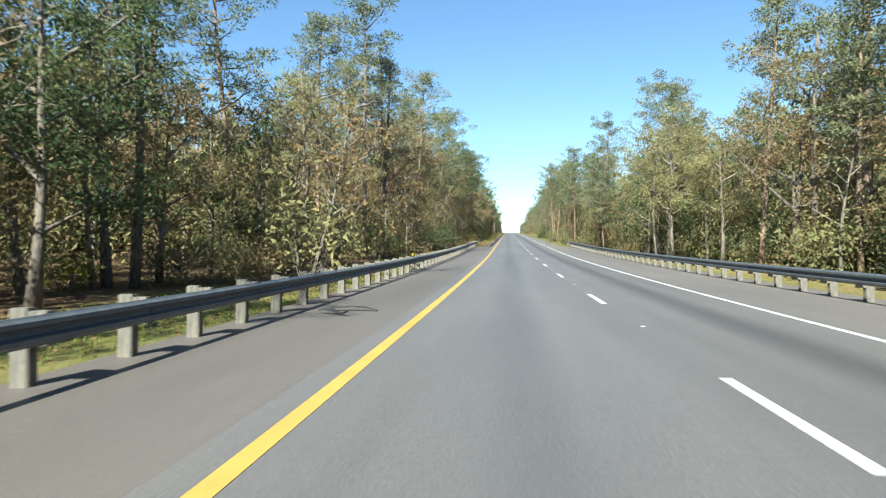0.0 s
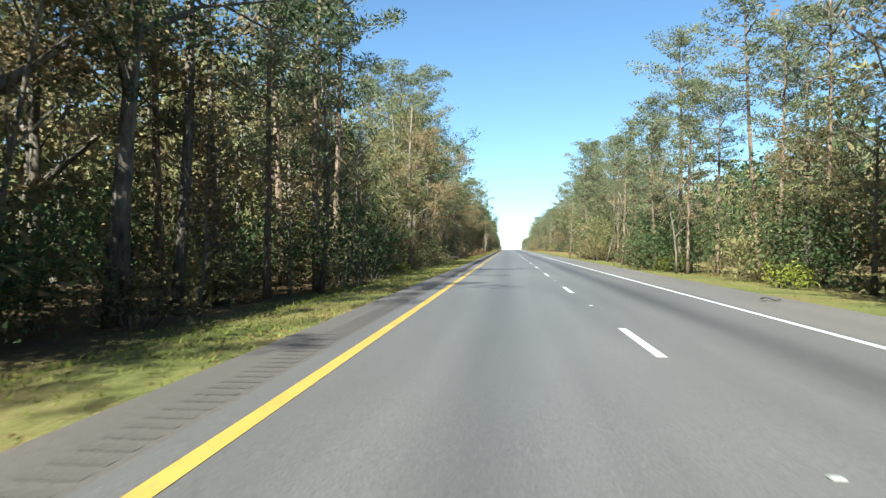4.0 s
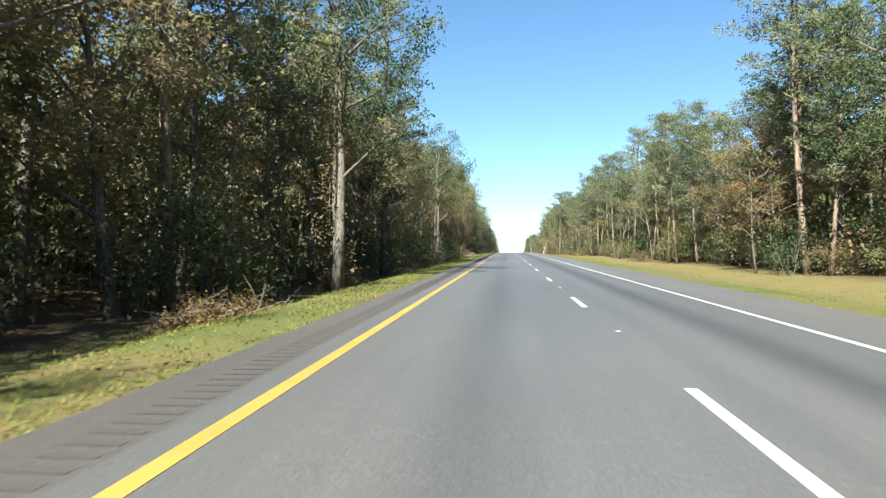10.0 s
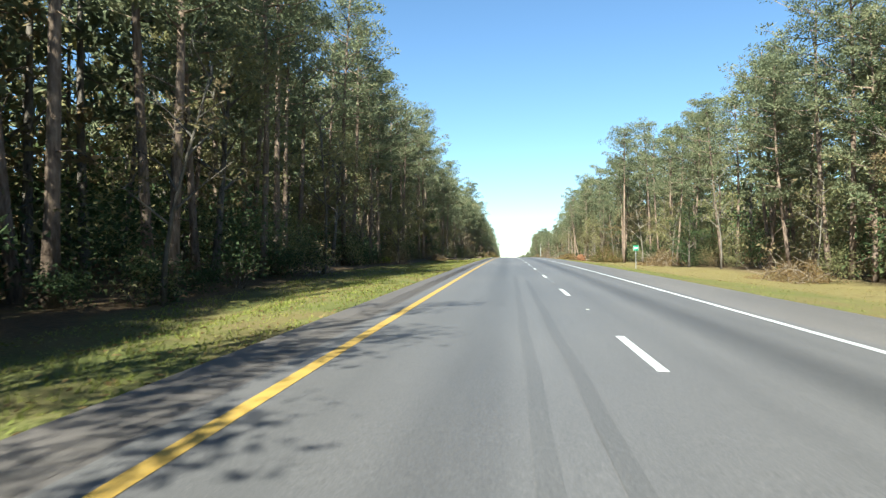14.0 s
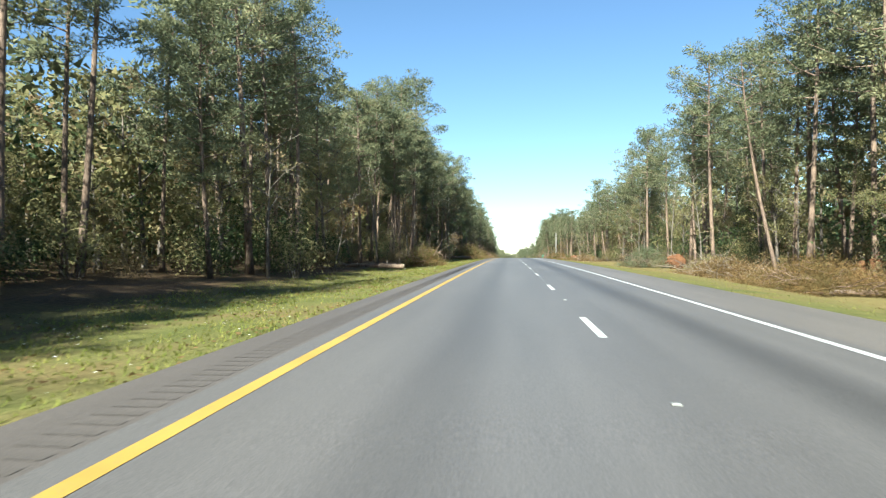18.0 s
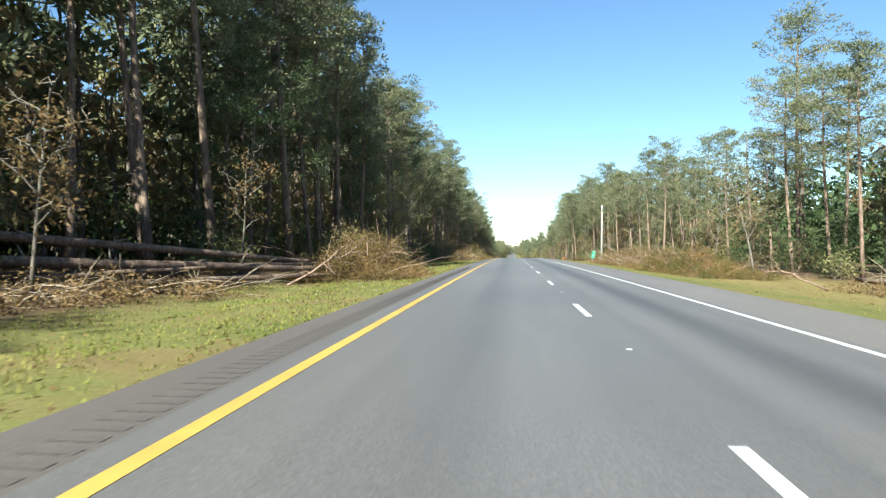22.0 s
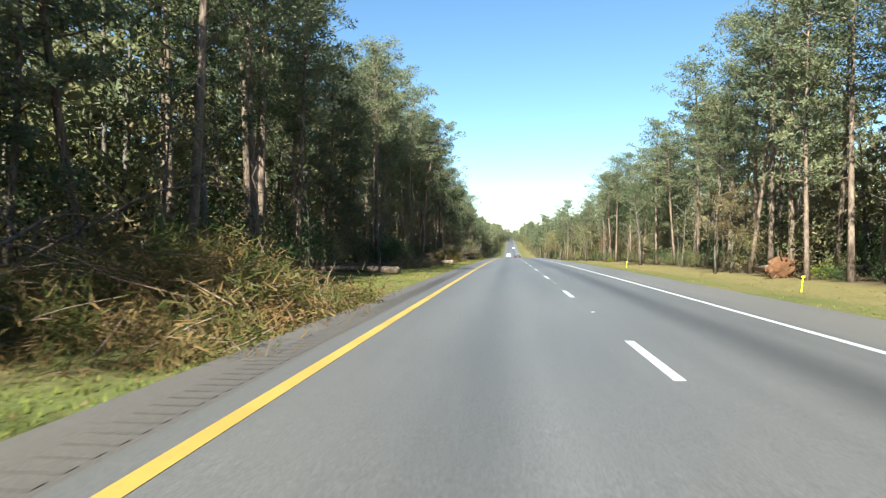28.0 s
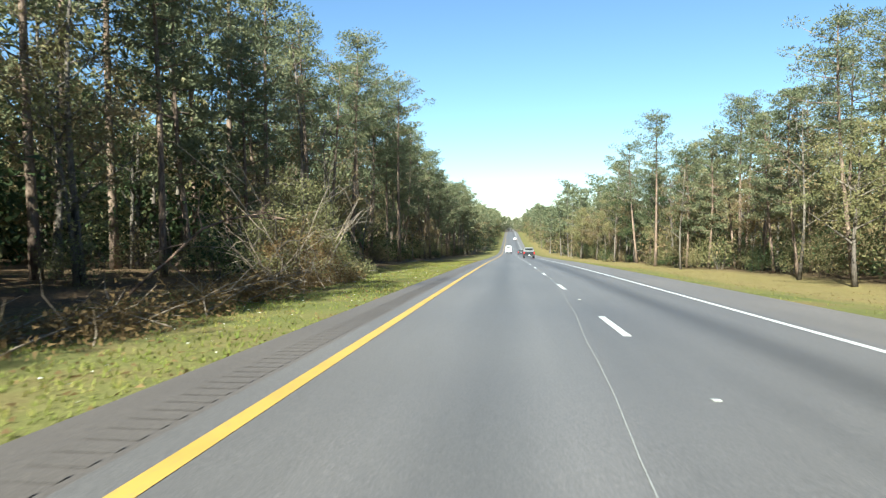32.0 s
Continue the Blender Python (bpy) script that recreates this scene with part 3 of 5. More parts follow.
def pine_share(side, y):
    if side < 0:
        return float(np.interp(y, [0, 120, 250, 330, 470, 520, 1400], [0.40, 0.6, 0.6, 0.25, 0.3, 0.85, 0.85]))
    return float(np.interp(y, [0, 90, 120, 240, 270, 480, 560, 700, 1150, 1250], [0.4, 0.45, 0.8, 0.75, 0.35, 0.35, 0.65, 0.85, 0.85, 0.5]))


def pine_zone(side, y):
    """Where tall pines stand over low undergrowth, with their trunks in view."""
    return 505 < y < 1330 if side < 0 else (100 < y < 240 or 575 < y < 1180)


for side in (-1, 1):
    y = -4.0
    while y < 1330.0:
        d, s = front(side, y)
        open_land = rng.uniform() < gap(side, y)
        x = side * (d + abs(rng.normal()) * 1.7 + (4.0 if open_land else 0.0))
        if side < 0 and 772 < y < 811:
            x -= 5.5
        size = s * rng.uniform(0.86, 1.12)
        turn = rng.uniform(0, 360)
        lean = (rng.normal() * 2.0, -side * abs(rng.normal()) * 2.0)
        pick = rng.uniform()
        if open_land and pick < 0.8:
            plant("pine_tree", SPARSE[rng.integers(3)], TREE, x, y, size, turn, "storm-thinned pine with a sparse broken crown", "tree", "edge pines", lean)
        elif pick < pine_share(side, y):
            k = int(rng.choice(5, p=(0.3, 0.27, 0.12, 0.06, 0.25) if pine_zone(side, y) else (0.2,) * 5))
            if k in (2, 3):
                plant("young_pine", PINES[k], TREE, x, y, size, turn, "younger pine with branches low on its trunk", "tree", "young pines", lean)
            else:
                plant("pine_tree", PINES[k], TREE, x, y, size, turn, PINE_LABEL, "tree", "edge pines", lean)
        else:
            # only lighter leaf colours on this stretch, in place of sunlight reaching it
            sunny = side < 0 and y < 130
            brown = side < 0 and (y < 160 or 290 < y < 500)
            k = int(rng.choice(7, p=(0.28, 0.20, 0.20, 0.16, 0.0, 0.0, 0.16) if sunny else (0.16, 0.12, 0.23, 0.24, 0.10, 0.09, 0.06) if brown else (0.22, 0.18, 0.13, 0.13, 0.14, 0.12, 0.08)))
            plant("oak_tree", WOODS[k], TREE, x, y, size * (0.72 if pine_zone(side, y) else 1.05), turn, WOOD_LABELS[k], "tree", "edge oaks", lean)
        y += rng.uniform(3.0, 5.6) * (1.9 if open_land else (0.78 if side < 0 and y > 500 else 1.5 if side < 0 and y < 340 else 1.0))

# trees that stand alone before the woods
# the pine at y 1097 is added to throw shade onto the road
for x, y, k, size in ((22.0, 516.0, 4, 0.95), (18.8, 718.0, 1, 0.92), (14.8, 273.0, 0, 1.08), (22.5, 690.0, 2, 1.0), (19.7, 690.0, 1, 1.0), (20.9, 692.0, 4, 0.92), (-18.3, 111.5, 1, 1.0), (-20.6, 489.7, 4, 0.95), (-22.3, 1181.9, 4, 0.95), (-21.3, 1171.0, 1, 0.98), (-19.5, 1163.0, 1, 0.9), (-11.4, 1097.0, 2, 1.1),
                      (20.0, 890.0, 0, 0.86), (20.4, 883.0, 1, 0.78), (28.0, 887.0, 4, 0.78), (28.4, 879.0, 0, 0.9), (20.0, 921.0, 0, 0.88), (23.0, 925.0, 1, 0.76), (25.8, 850.0, 4, 1.0)):
    plant("pine_tree", PINES[k], TREE, x, y, size, 40.0 * k, PINE_LABEL, "tree", "edge pines")

plant("pine_tree", SPARSE[0], TREE, 18.4, 692.0, 0.78, 15.0, "storm-thinned pine leaning over its neighbours", "tree", "edge pines", (0.0, -8.0))
plant("pine_tree", SPARSE[1], TREE, -14.5, 1095.0, 0.95, 15.0, "storm-thinned pine with a leaning pale trunk", "tree", "edge pines", (0.0, 7.0))
plant("shrub", BUSHES[5], SHRUB, -13.6, 893.0, 1.3, 10.0, "rust-brown withered young tree", "shrub", "edge shrubs")
# overhanging oaks, added for the shadows they cast across the inner lane
for x, y, k, size in ((-11.3, 445.0, 5, 1.05), (-10.0, 386.0, 5, 1.0), (-10.6, 492.0, 1, 1.0), (-12.8, 1105.0, 5, 0.85)):
    plant("oak_tree", WOODS[k], TREE, x, y, size, 70.0 * k, WOOD_LABELS[k], "tree", "edge oaks")
for x, y, k in ((-11.2, 445.3, 1), (-9.9, 386.3, 0), (-10.5, 492.3, 1), (-12.7, 1105.3, 0), (-14.2, 346.0, 2), (-14.0, 358.0, 0)):
    plant("vine_clad_tree", VINES[k], TREE, x, y, 1.0, 33.0 * k, "trunk wrapped in hanging withered vines", "tree", "vine-clad trees")
plant("oak_tree", WOODS[4], TREE, -13.6, 15.0, 0.78, 30.0, WOOD_LABELS[4], "tree", "edge oaks")
plant("oak_tree", WOODS[5], TREE, -15.5, 21.0, 0.62, 130.0, WOOD_LABELS[5], "tree", "edge oaks")

# evergreen shrubs that stand out on the verge
for x, y, k, size in ((-12.2, 455.5, 0, 1.25), (-11.9, 459.5, 0, 1.35), (-11.7, 463.5, 4, 0.85), (-11.4, 467.0, 0, 1.15)):
    plant("shrub", BUSHES[k], SHRUB, x, y, size, 50.0 * y, "dense dark evergreen shrub bulging over the verge", "shrub", "edge shrubs")

# slender half-bare trees in front of the woods
BARE = [meshes_of(hardwood_parts(260 + k, h, 40, 16, 0.16, 0.3, 1.0, 4, 0.6), TREE, (PALEBARK, mat)) for k, (h, mat) in enumerate(((11.0, OLIVE), (13.5, RUST), (9.0, DEADLEAF), (12.0, RUST)))]
for side in (-1, 1):
    y = 12.0
    while y < 1230.0:
        d, s = front(side, y)
        k = int(rng.integers(4))
        plant("sapling", BARE[k], TREE, side * (d + rng.uniform(-1.8, 0.6)), y, rng.uniform(0.75, 1.15), rng.uniform(0, 360), "slender half-bare tree with a pale trunk", "tree", "saplings", (rng.normal() * 5, rng.normal() * 5))
        y += rng.uniform(4, 10) if side < 0 and y < 420 else rng.uniform(11, 26)

# trunks wrapped in vines
for y0, y1, step in ((8.0, 330.0, 9.0), (400.0, 500.0, 14.0), (735.0, 768.0, 9.0), (1090.0, 1200.0, 22.0)):
    y = y0
    while y < y1:
        d, s = front(-1, y)
        k = int(rng.integers(3))
        plant("vine_clad_tree", VINES[k], TREE, -(d + rng.uniform(-0.6, 2.2)), y, rng.uniform(0.8, 1.2), rng.uniform(0, 360), "trunk wrapped in hanging withered vines", "tree", "vine-clad trees", (rng.normal() * 2, rng.normal() * 2))
        y += step * rng.uniform(0.6, 1.4)
for y in (10.0, 22.0, 38.0, 51.0, 63.0, 78.0, 262.0, 296.0):
    d, s = front(1, y)
    plant("vine_clad_tree", VINES[int(rng.integers(3))], TREE, d + rng.uniform(-0.4, 1.6), y, rng.uniform(0.8, 1.05), 11.0 * y, "trunk wrapped in hanging withered vines", "tree", "vine-clad trees")

# shrubs along the foot of the woods
BUSH_LABELS = ("dark evergreen shrub at the foot of the woods", "olive-green shrub at the foot of the woods", "rust-brown autumn shrub on the verge",
               "low yellow-green shrub on the verge", "tall dark evergreen thicket below the trees", "tall rust-leaved thicket below the trees", "rounded olive-green shrub below the trees")
for side in (-1, 1):
    y = 4.0
    while y < 1240.0:
        d, s = front(side, y)
        x = side * (d + (rng.uniform(-2.6, 1.2) if side < 0 else rng.uniform(-0.5, 3.5)))
        k = int(rng.choice(7, p=(0.2, 0.18, 0.14, 0.1, 0.14, 0.1, 0.14)))
        if side < 0 and 792 < y < 818:
            y += 5.0
            continue
        plant("shrub", BUSHES[k], SHRUB, x, y, rng.uniform(0.7, 1.15) * (0.75 if pine_zone(side, y) else 1.0), rng.uniform(0, 360), BUSH_LABELS[k], "shrub", "edge shrubs")
        y += rng.uniform(6.0, 10.5)

# ---------------------------------------------------------------- the depth of the woods, joined
LOW = []
for k in range(3):
    LOW.append(pine_parts(400 + k, 20.0 + 2 * k, 16, 0.42, 4, 12, 0.95, 0.34, 0.0, 5, 4, 1.1))
for k in range(3):
    LOW.append(hardwood_parts(420 + k, 14.0 + 2 * k, 44, 18, 0.46, 0.15, 1.15, 1))
THICK = [shrub_parts(440 + k, 4.0 + 1.3 * k, 2.6 + 0.3 * k, 17, 20, 0.30)[1] for k in range(3)]
SKIRT = [[mesh_of("undergrowth_clump", *shrub_parts(460 + k, 2.6 + 1.3 * k, 1.9 + 0.3 * k, 26, 46, 0.165)[1], m) for k in range(4)] for m in (RUST, OLIVE, DARKLEAF)]


def woods_block(side, y0, y1, rows, step, skirt=True):
    stem, green, brown, dark, deep = Pile(), Pile(), Pile(), Pile(), Pile()
    base = np.array([0, y0, road_z(y0)])
    e = thing("woods", pose(*base), "deep mixed pine and oak woods behind the edge trees", "woods", "", "stuff")

    def place(pile, shape, x, y, size):
        a = rng.uniform(0, 6.283)
        turn = np.array([[math.cos(a), -math.sin(a), 0], [math.sin(a), math.cos(a), 0], [0, 0, 1]]) * size
        pile.add(shape[0] @ turn.T + np.array([x, y, ground_z(x, y) - 0.1]) - base, shape[1])

    for near, far, thickets in rows:
        y = y0
        while y < y1:
            d, s = front(side, y)
            open_land = rng.uniform() < gap(side, y)
            x = side * (d + rng.uniform(near, far))
            if not open_land and not (near < 5 and side < 0 and rng.uniform() < (0.55 if y < 505 else 0.1)) and not (5 < near < 19 and side < 0 and y < 340 and rng.uniform() < 0.35):
                size = s * rng.uniform(0.8, 1.1) * (1.15 if near > 18 else 1.0)
                tall_pines = pine_zone(side, y)
                pine = rng.uniform() < pine_share(side, y) * (0.9 if near < 5 else 0.5)
                if tall_pines and not pine and near < 5:
                    size *= 0.62
                if near < 5 and y1 < 1400:
                    pair = PINES[(0, 1, 4, 2)[int(rng.choice(4, p=(0.31, 0.31, 0.31, 0.07)))] if tall_pines else rng.integers(5)] if pine else WOODS[rng.integers(7)]
                    at = Vector((x, y, ground_z(x, y) - 0.1)) - Vector(base)
                    for n, me in zip(("stem", "crown_mass"), pair):
                        tagged(part(n, me, e, "", pose(*at, rng.normal() * 2, rng.normal() * 2, 37.0 * y) @ Matrix.Diagonal((size, size, size, 1))), kind="stuff")
                else:
                    bark, crown = LOW[rng.integers(3) + (0 if pine else 3)]
                    state = rng.bit_generator.state
                    place(stem, bark, x, y, size)
                    rng.bit_generator.state = state
                    place(green if pine else (brown if rng.uniform() < 0.4 else dark), crown, x, y, size)
            for k in range(thickets):
                if side < 0 and rng.uniform() < (0.45 if y > 470 else 0.25):
                    continue
                sx, sy = side * (abs(x) + rng.uniform(-3, 3)), y + rng.uniform(-2.6, 2.6)
                low = (0.5 if side > 0 else 0.9) if open_land else (0.75 if pine_zone(side, y) and near < 5 else 1.0)
                # left side below y 130: fewer dark leaves, standing in for sunlight
                place((brown, dark, deep)[int(rng.choice(3, p=(0.4, 0.5, 0.1) if side < 0 and y < 130 else (0.15, 0.25, 0.6) if pine_zone(side, y) else (0.3, 0.25, 0.45)))], THICK[rng.integers(3)], sx, sy, rng.uniform(0.8, 1.25) * low * (1.35 if near > 10 else 1.05))
            y += step * rng.uniform(0.7, 1.3) * ((0.58 if y > 470 else 0.74) if side < 0 else 1.0)
    if skirt:
        y = y0
        while y < y1:
            d, s = front(side, y)
            open_land = rng.uniform() < gap(side, y)
            x = side * (d + (rng.uniform(-0.8, 3.4) if side < 0 else rng.uniform(0.3, 4.5)))
            # same stretch: sun is put into the undergrowth as paler leaf colours
            tone = SKIRT[int(rng.choice(3, p=(0.4, 0.55, 0.05) if side < 0 and y < 130 else (0.3, 0.35, 0.35)))]
            if side < 0 and 792 < y < 816:
                y += 2.0
                continue
            size = rng.uniform(0.6, 1.2) * (0.45 if open_land else 1.0) * float(np.interp(y, [480, 540], [1.0, 0.68]))
            at = Vector((x, y, ground_z(x, y) - 0.1)) - Vector(base)
            tagged(part("undergrowth_clump", tone[rng.integers(4)], e, "", pose(*at, 0, 0, rng.uniform(0, 360)) @ Matrix.Diagonal((size, size, size, 1))), kind="stuff")
            y += rng.uniform(1.5, 2.8)
    for n, p, m in (("undergrowth_stem", stem, GREYBARK), ("needle_mass", green, NEEDLES), ("rusty_leaf_mass", brown, RUST),
                    ("green_leaf_mass", dark, OLIVE), ("dark_leaf_mass", deep, DARKLEAF)):
        if p.n:
            tagged(part(n, mesh_of(n, *p.arrays(), m), e), kind="stuff")


def sky_block_thicket(side, y0, y1):
    """Dense dark leaves added far inside the woods to block sky between the trunks."""
    base = np.array([0, y0, road_z(y0)])
    mass = Pile()
    y = y0
    while y < y1:
        d = front(side, y)[0]
        for near, far, tall in ((22.0, 28.0, 8.0), (30.0, 40.0, 18.0)):
            x = side * (d + rng.uniform(near, far))
            n = 190
            c = rng.normal(size=(n, 3)) * np.array([1.8, 2.2, 1.0])
            c[:, 2] = rng.uniform(0.1, tall, n) * rng.uniform(0.7, 1.15)
            v, f = leaves(rng, np.zeros(3), n, 0.01, 1.15)
            mass.add(v + np.repeat(c, 3, axis=0) + np.array([x, y, ground_z(x, y)]) - base, f)
        y += rng.uniform(2.0, 3.0)
    e = thing("sky_block_thicket", pose(*base), "dark leaf mass added deep in the woods to block sky light", "undergrowth", "", "stuff")
    tagged(part("thicket_mass", mesh_of("thicket_mass", *mass.arrays(), DARKLEAF), e), kind="stuff")


for side in (-1, 1):
    for y0 in range(-20, 1330, 150):
        woods_block(side, y0, min(y0 + 150, 1330), ((3.0, 6.5, 1), (7.0, 12.0, 2), (13.0, 19.0, 2), (20.0, 27.0, 0)) if side < 0 else ((3.0, 6.5, 1), (8.0, 13.0, 1), (15.0, 22.0, 1), (23.0, 29.0, 0)), 5.6)
        sky_block_thicket(side, y0, min(y0 + 150, 1330))
    woods_block(side, 1330, 1900, ((0.0, 3.0, 1), (4.0, 12.0, 1)), 5.5, False)


# far woods that close the view where the highway bends away beyond the hill
far = thing("far_woods", pose(0, 1800, road_z(1800)), "distant woods closing the view beyond the hilltop", "woods", "", "stuff")
mass, wood = Pile(), Pile()
for k in range(230):
    x, y, size = rng.uniform(-45, 45), rng.uniform(0, 70), rng.uniform(0.5, 0.78)
    bark, crown = LOW[int(rng.integers(6))]
    at = np.array([x, y, float(swale(np.array(x), np.array(1800.0)))])
    wood.add(bark[0] * size + at, bark[1])
    mass.add(crown[0] * size + at, crown[1])
tagged(part("far_leaf_mass", mesh_of("far_leaf_mass", *mass.arrays(), NEEDLES), far), kind="stuff")
tagged(part("far_trunk_mass", mesh_of("far_trunk_mass", *wood.arrays(), GREYBARK), far), kind="stuff")

# ---------------------------------------------------------------- lane dashes and reflectors
road = bpy.data.objects["road"]
bm = bmesh.new()
box_bm(bm, 0, 1.524, 0.0, 0.14, 3.05, 0.012, 0.004)
dash_mesh = bpy.data.meshes.new("white_dash")
bm.to_mesh(dash_mesh)
bm.free()
dash_mesh.materials.append(WHITE)
bm = bmesh.new()
box_bm(bm, 0, 0, 0.008, 0.09, 0.09, 0.018, 0.006)
for v in bm.verts:
    if v.co.z > 0.012:
        v.co.y *= 0.55
stud_mesh = bpy.data.meshes.new("pavement_reflector")
bm.to_mesh(stud_mesh)
bm.free()
stud_mesh.materials.append(REFLECT)
for k in range(-1, 124):
    y = 4.42 + 12.192 * k
    tilt = math.degrees(math.atan(grade(y + 1.5)))
    part("white_dash", dash_mesh, road, "", pose(0, y, road_z(y), tilt, 0, 0))
    part("pavement_reflector", stud_mesh, road, "", pose(0.02, y - 4.57, road_z(y - 4.57), tilt, 0, 0))



def strip_on_road(name, points, width, mat, label):
    """A thin strip laid on the asphalt along a bent line."""
    p = np.asarray(points, float)
    ys = np.arange(p[0, 1], p[-1, 1], 2.0)
    xs = np.interp(ys, p[:, 1], p[:, 0]) + 0.02 * np.sin(ys * 0.9)
    zs = np.interp(ys, STATION, HEIGHT) + 0.006
    v = np.concatenate([np.stack([xs + d * width / 2, ys, zs], 1) for d in (-1, 1)])
    n = len(ys)
    i = np.arange(n - 1)
    ob = new(name, mesh_of(name, v, np.stack([i, i + n, i + n + 1, i + 1], 1), mat))
    tagged(ob, label, "road marking", "", "structure")


SEALED = plain_mat("pale_crack_sealing", (0.170, 0.168, 0.162), 0.8)
SKID = asphalt_mat("tyre_darkened_asphalt", (0.081, 0.076, 0.073), ())
strip_on_road("sealed_crack", [(-1.95, 1106), (-1.85, 1128), (-0.8, 1148), (-0.4, 1156), (0.0, 1168)], 0.013, SEALED, "thin pale sealed crack wandering along the lane")
strip_on_road("skid_mark", [(-1.5, 498), (-1.46, 532)], 0.17, SKID, "faint dark tyre mark in the inner lane")
strip_on_road("skid_mark_twin", [(-0.98, 498), (-1.0, 528)], 0.17, SKID, "faint dark tyre mark in the inner lane")

# rumble grooves along the inner shoulder: flat bars, shade put into their colour
gy = np.arange(92.0, 1240.0, 0.30)
gz = np.interp(gy, STATION, HEIGHT) + 0.003
grooves = np.stack([np.stack([np.full_like(gy, x), gy + d, gz], 1) for x, d in ((-5.02, 0.0), (-4.58, 0.0), (-4.58, 0.15), (-5.02, 0.15))], 1).reshape(-1, 3)
tagged(new("rumble_strip", mesh_of("rumble_strip", grooves, np.arange(len(grooves)).reshape(-1, 4), asphalt_mat("groove_shade_asphalt", (0.084, 0.073, 0.065), ()))),
       "row of rumble grooves drawn as flat bars with shade in their colour", "rumble strip", "", "stuff")

# ---------------------------------------------------------------- guardrails


def w_beam(length):
    """A corrugated steel beam with thickness, its face towards +x."""
    prof = [(-0.155, 0.0), (-0.135, 0.02), (-0.11, 0.075), (-0.06, 0.08), (-0.03, 0.02), (0.0, 0.005), (0.03, 0.02), (0.06, 0.08), (0.11, 0.075), (0.135, 0.02), (0.155, 0.0)]
    loop = prof + [(z, x - 0.012) for z, x in reversed(prof)]
    n = len(loop)
    v = [(x, y, z) for y in (0.0, length) for z, x in loop]
    f = [(i, (i + 1) % n, n + (i + 1) % n, n + i) for i in range(n)] + [tuple(range(n - 1, -1, -1)), tuple(range(n, 2 * n))]
    return mesh_of("rail", v, f, STEEL, smooth=False)


RAIL = w_beam(3.83)
POST = box_mesh("post", POSTWOOD, (0, 0, 0.32, 0.20, 0.17, 0.94), bev=0.012)
BLOCK = box_mesh("spacer_block", POSTWOOD, (0, 0, 0, 0.20, 0.16, 0.36), bev=0.01)
BOLT = box_mesh("bolt", STEEL, (0, 0, 0, 0.03, 0.04, 0.04), bev=0.008)
ENDCAP = box_mesh("end_cap", STEEL, (0, 0, 0, 0.26, 0.06, 0.42), bev=0.025)


def guardrail(x, y0, y1, flip, drop, label):
    e = thing("guardrail", pose(x, y0, road_z(y0)), label, "guardrail")
    face = 1 if flip else -1
    turn = 0 if flip else 180
    k = 0
    y = y0
    r = np.random.default_rng(5)
    while y < y1 + 0.5:
        z = road_z(y) - road_z(y0)
        p = part("post", POST, e, "", pose(0, y - y0, z - drop, r.normal() * 0.8, r.normal() * 0.8, r.normal() * 2))
        part("spacer_block", BLOCK, p, "", pose(face * 0.20, 0, 0.58 + (drop - 0.06 if drop else 0)))
        if k % 2 == 0 and y + 3.5 < y1 + 0.5:
            tilt = math.degrees(math.atan(grade(y + 1.9)))
            lift = (0, y - y0, z + 0.58)
            if flip:
                part("rail", RAIL, e, "", pose(face * 0.31, lift[1], lift[2], tilt, 0, 0))
            else:
                part("rail", RAIL, e, "", pose(face * 0.31, lift[1] + 3.81, road_z(y + 3.81) - road_z(y0) + 0.58, -tilt, 0, 180))
        part("bolt", BOLT, p, "", pose(face * 0.325, 0, 0.58 + drop))
        y += 1.905
        k += 1
    if flip:
        at = 30.5 * 1.905
        part("reflector", box_mesh("reflector", AMBER, (0, 0, 0, 0.10, 0.03, 0.13), bev=0.008), e, "amber reflector on the post top", pose(0.12, at, road_z(y0 + at) - road_z(y0) + 0.86))
    part("end_cap", ENDCAP, e, "", pose(face * 0.33, y - 1.905 - y0 + 0.25, road_z(y) - road_z(y0) + 0.55))


guardrail(-7.30, -24.0, 101.0, True, 0.0, "galvanised steel guardrail on weathered wooden posts beside the shoulder")
guardrail(6.75, -24.0, 98.0, False, 0.15, "galvanised steel guardrail along the pale outer shoulder")

# ---------------------------------------------------------------- storm debris


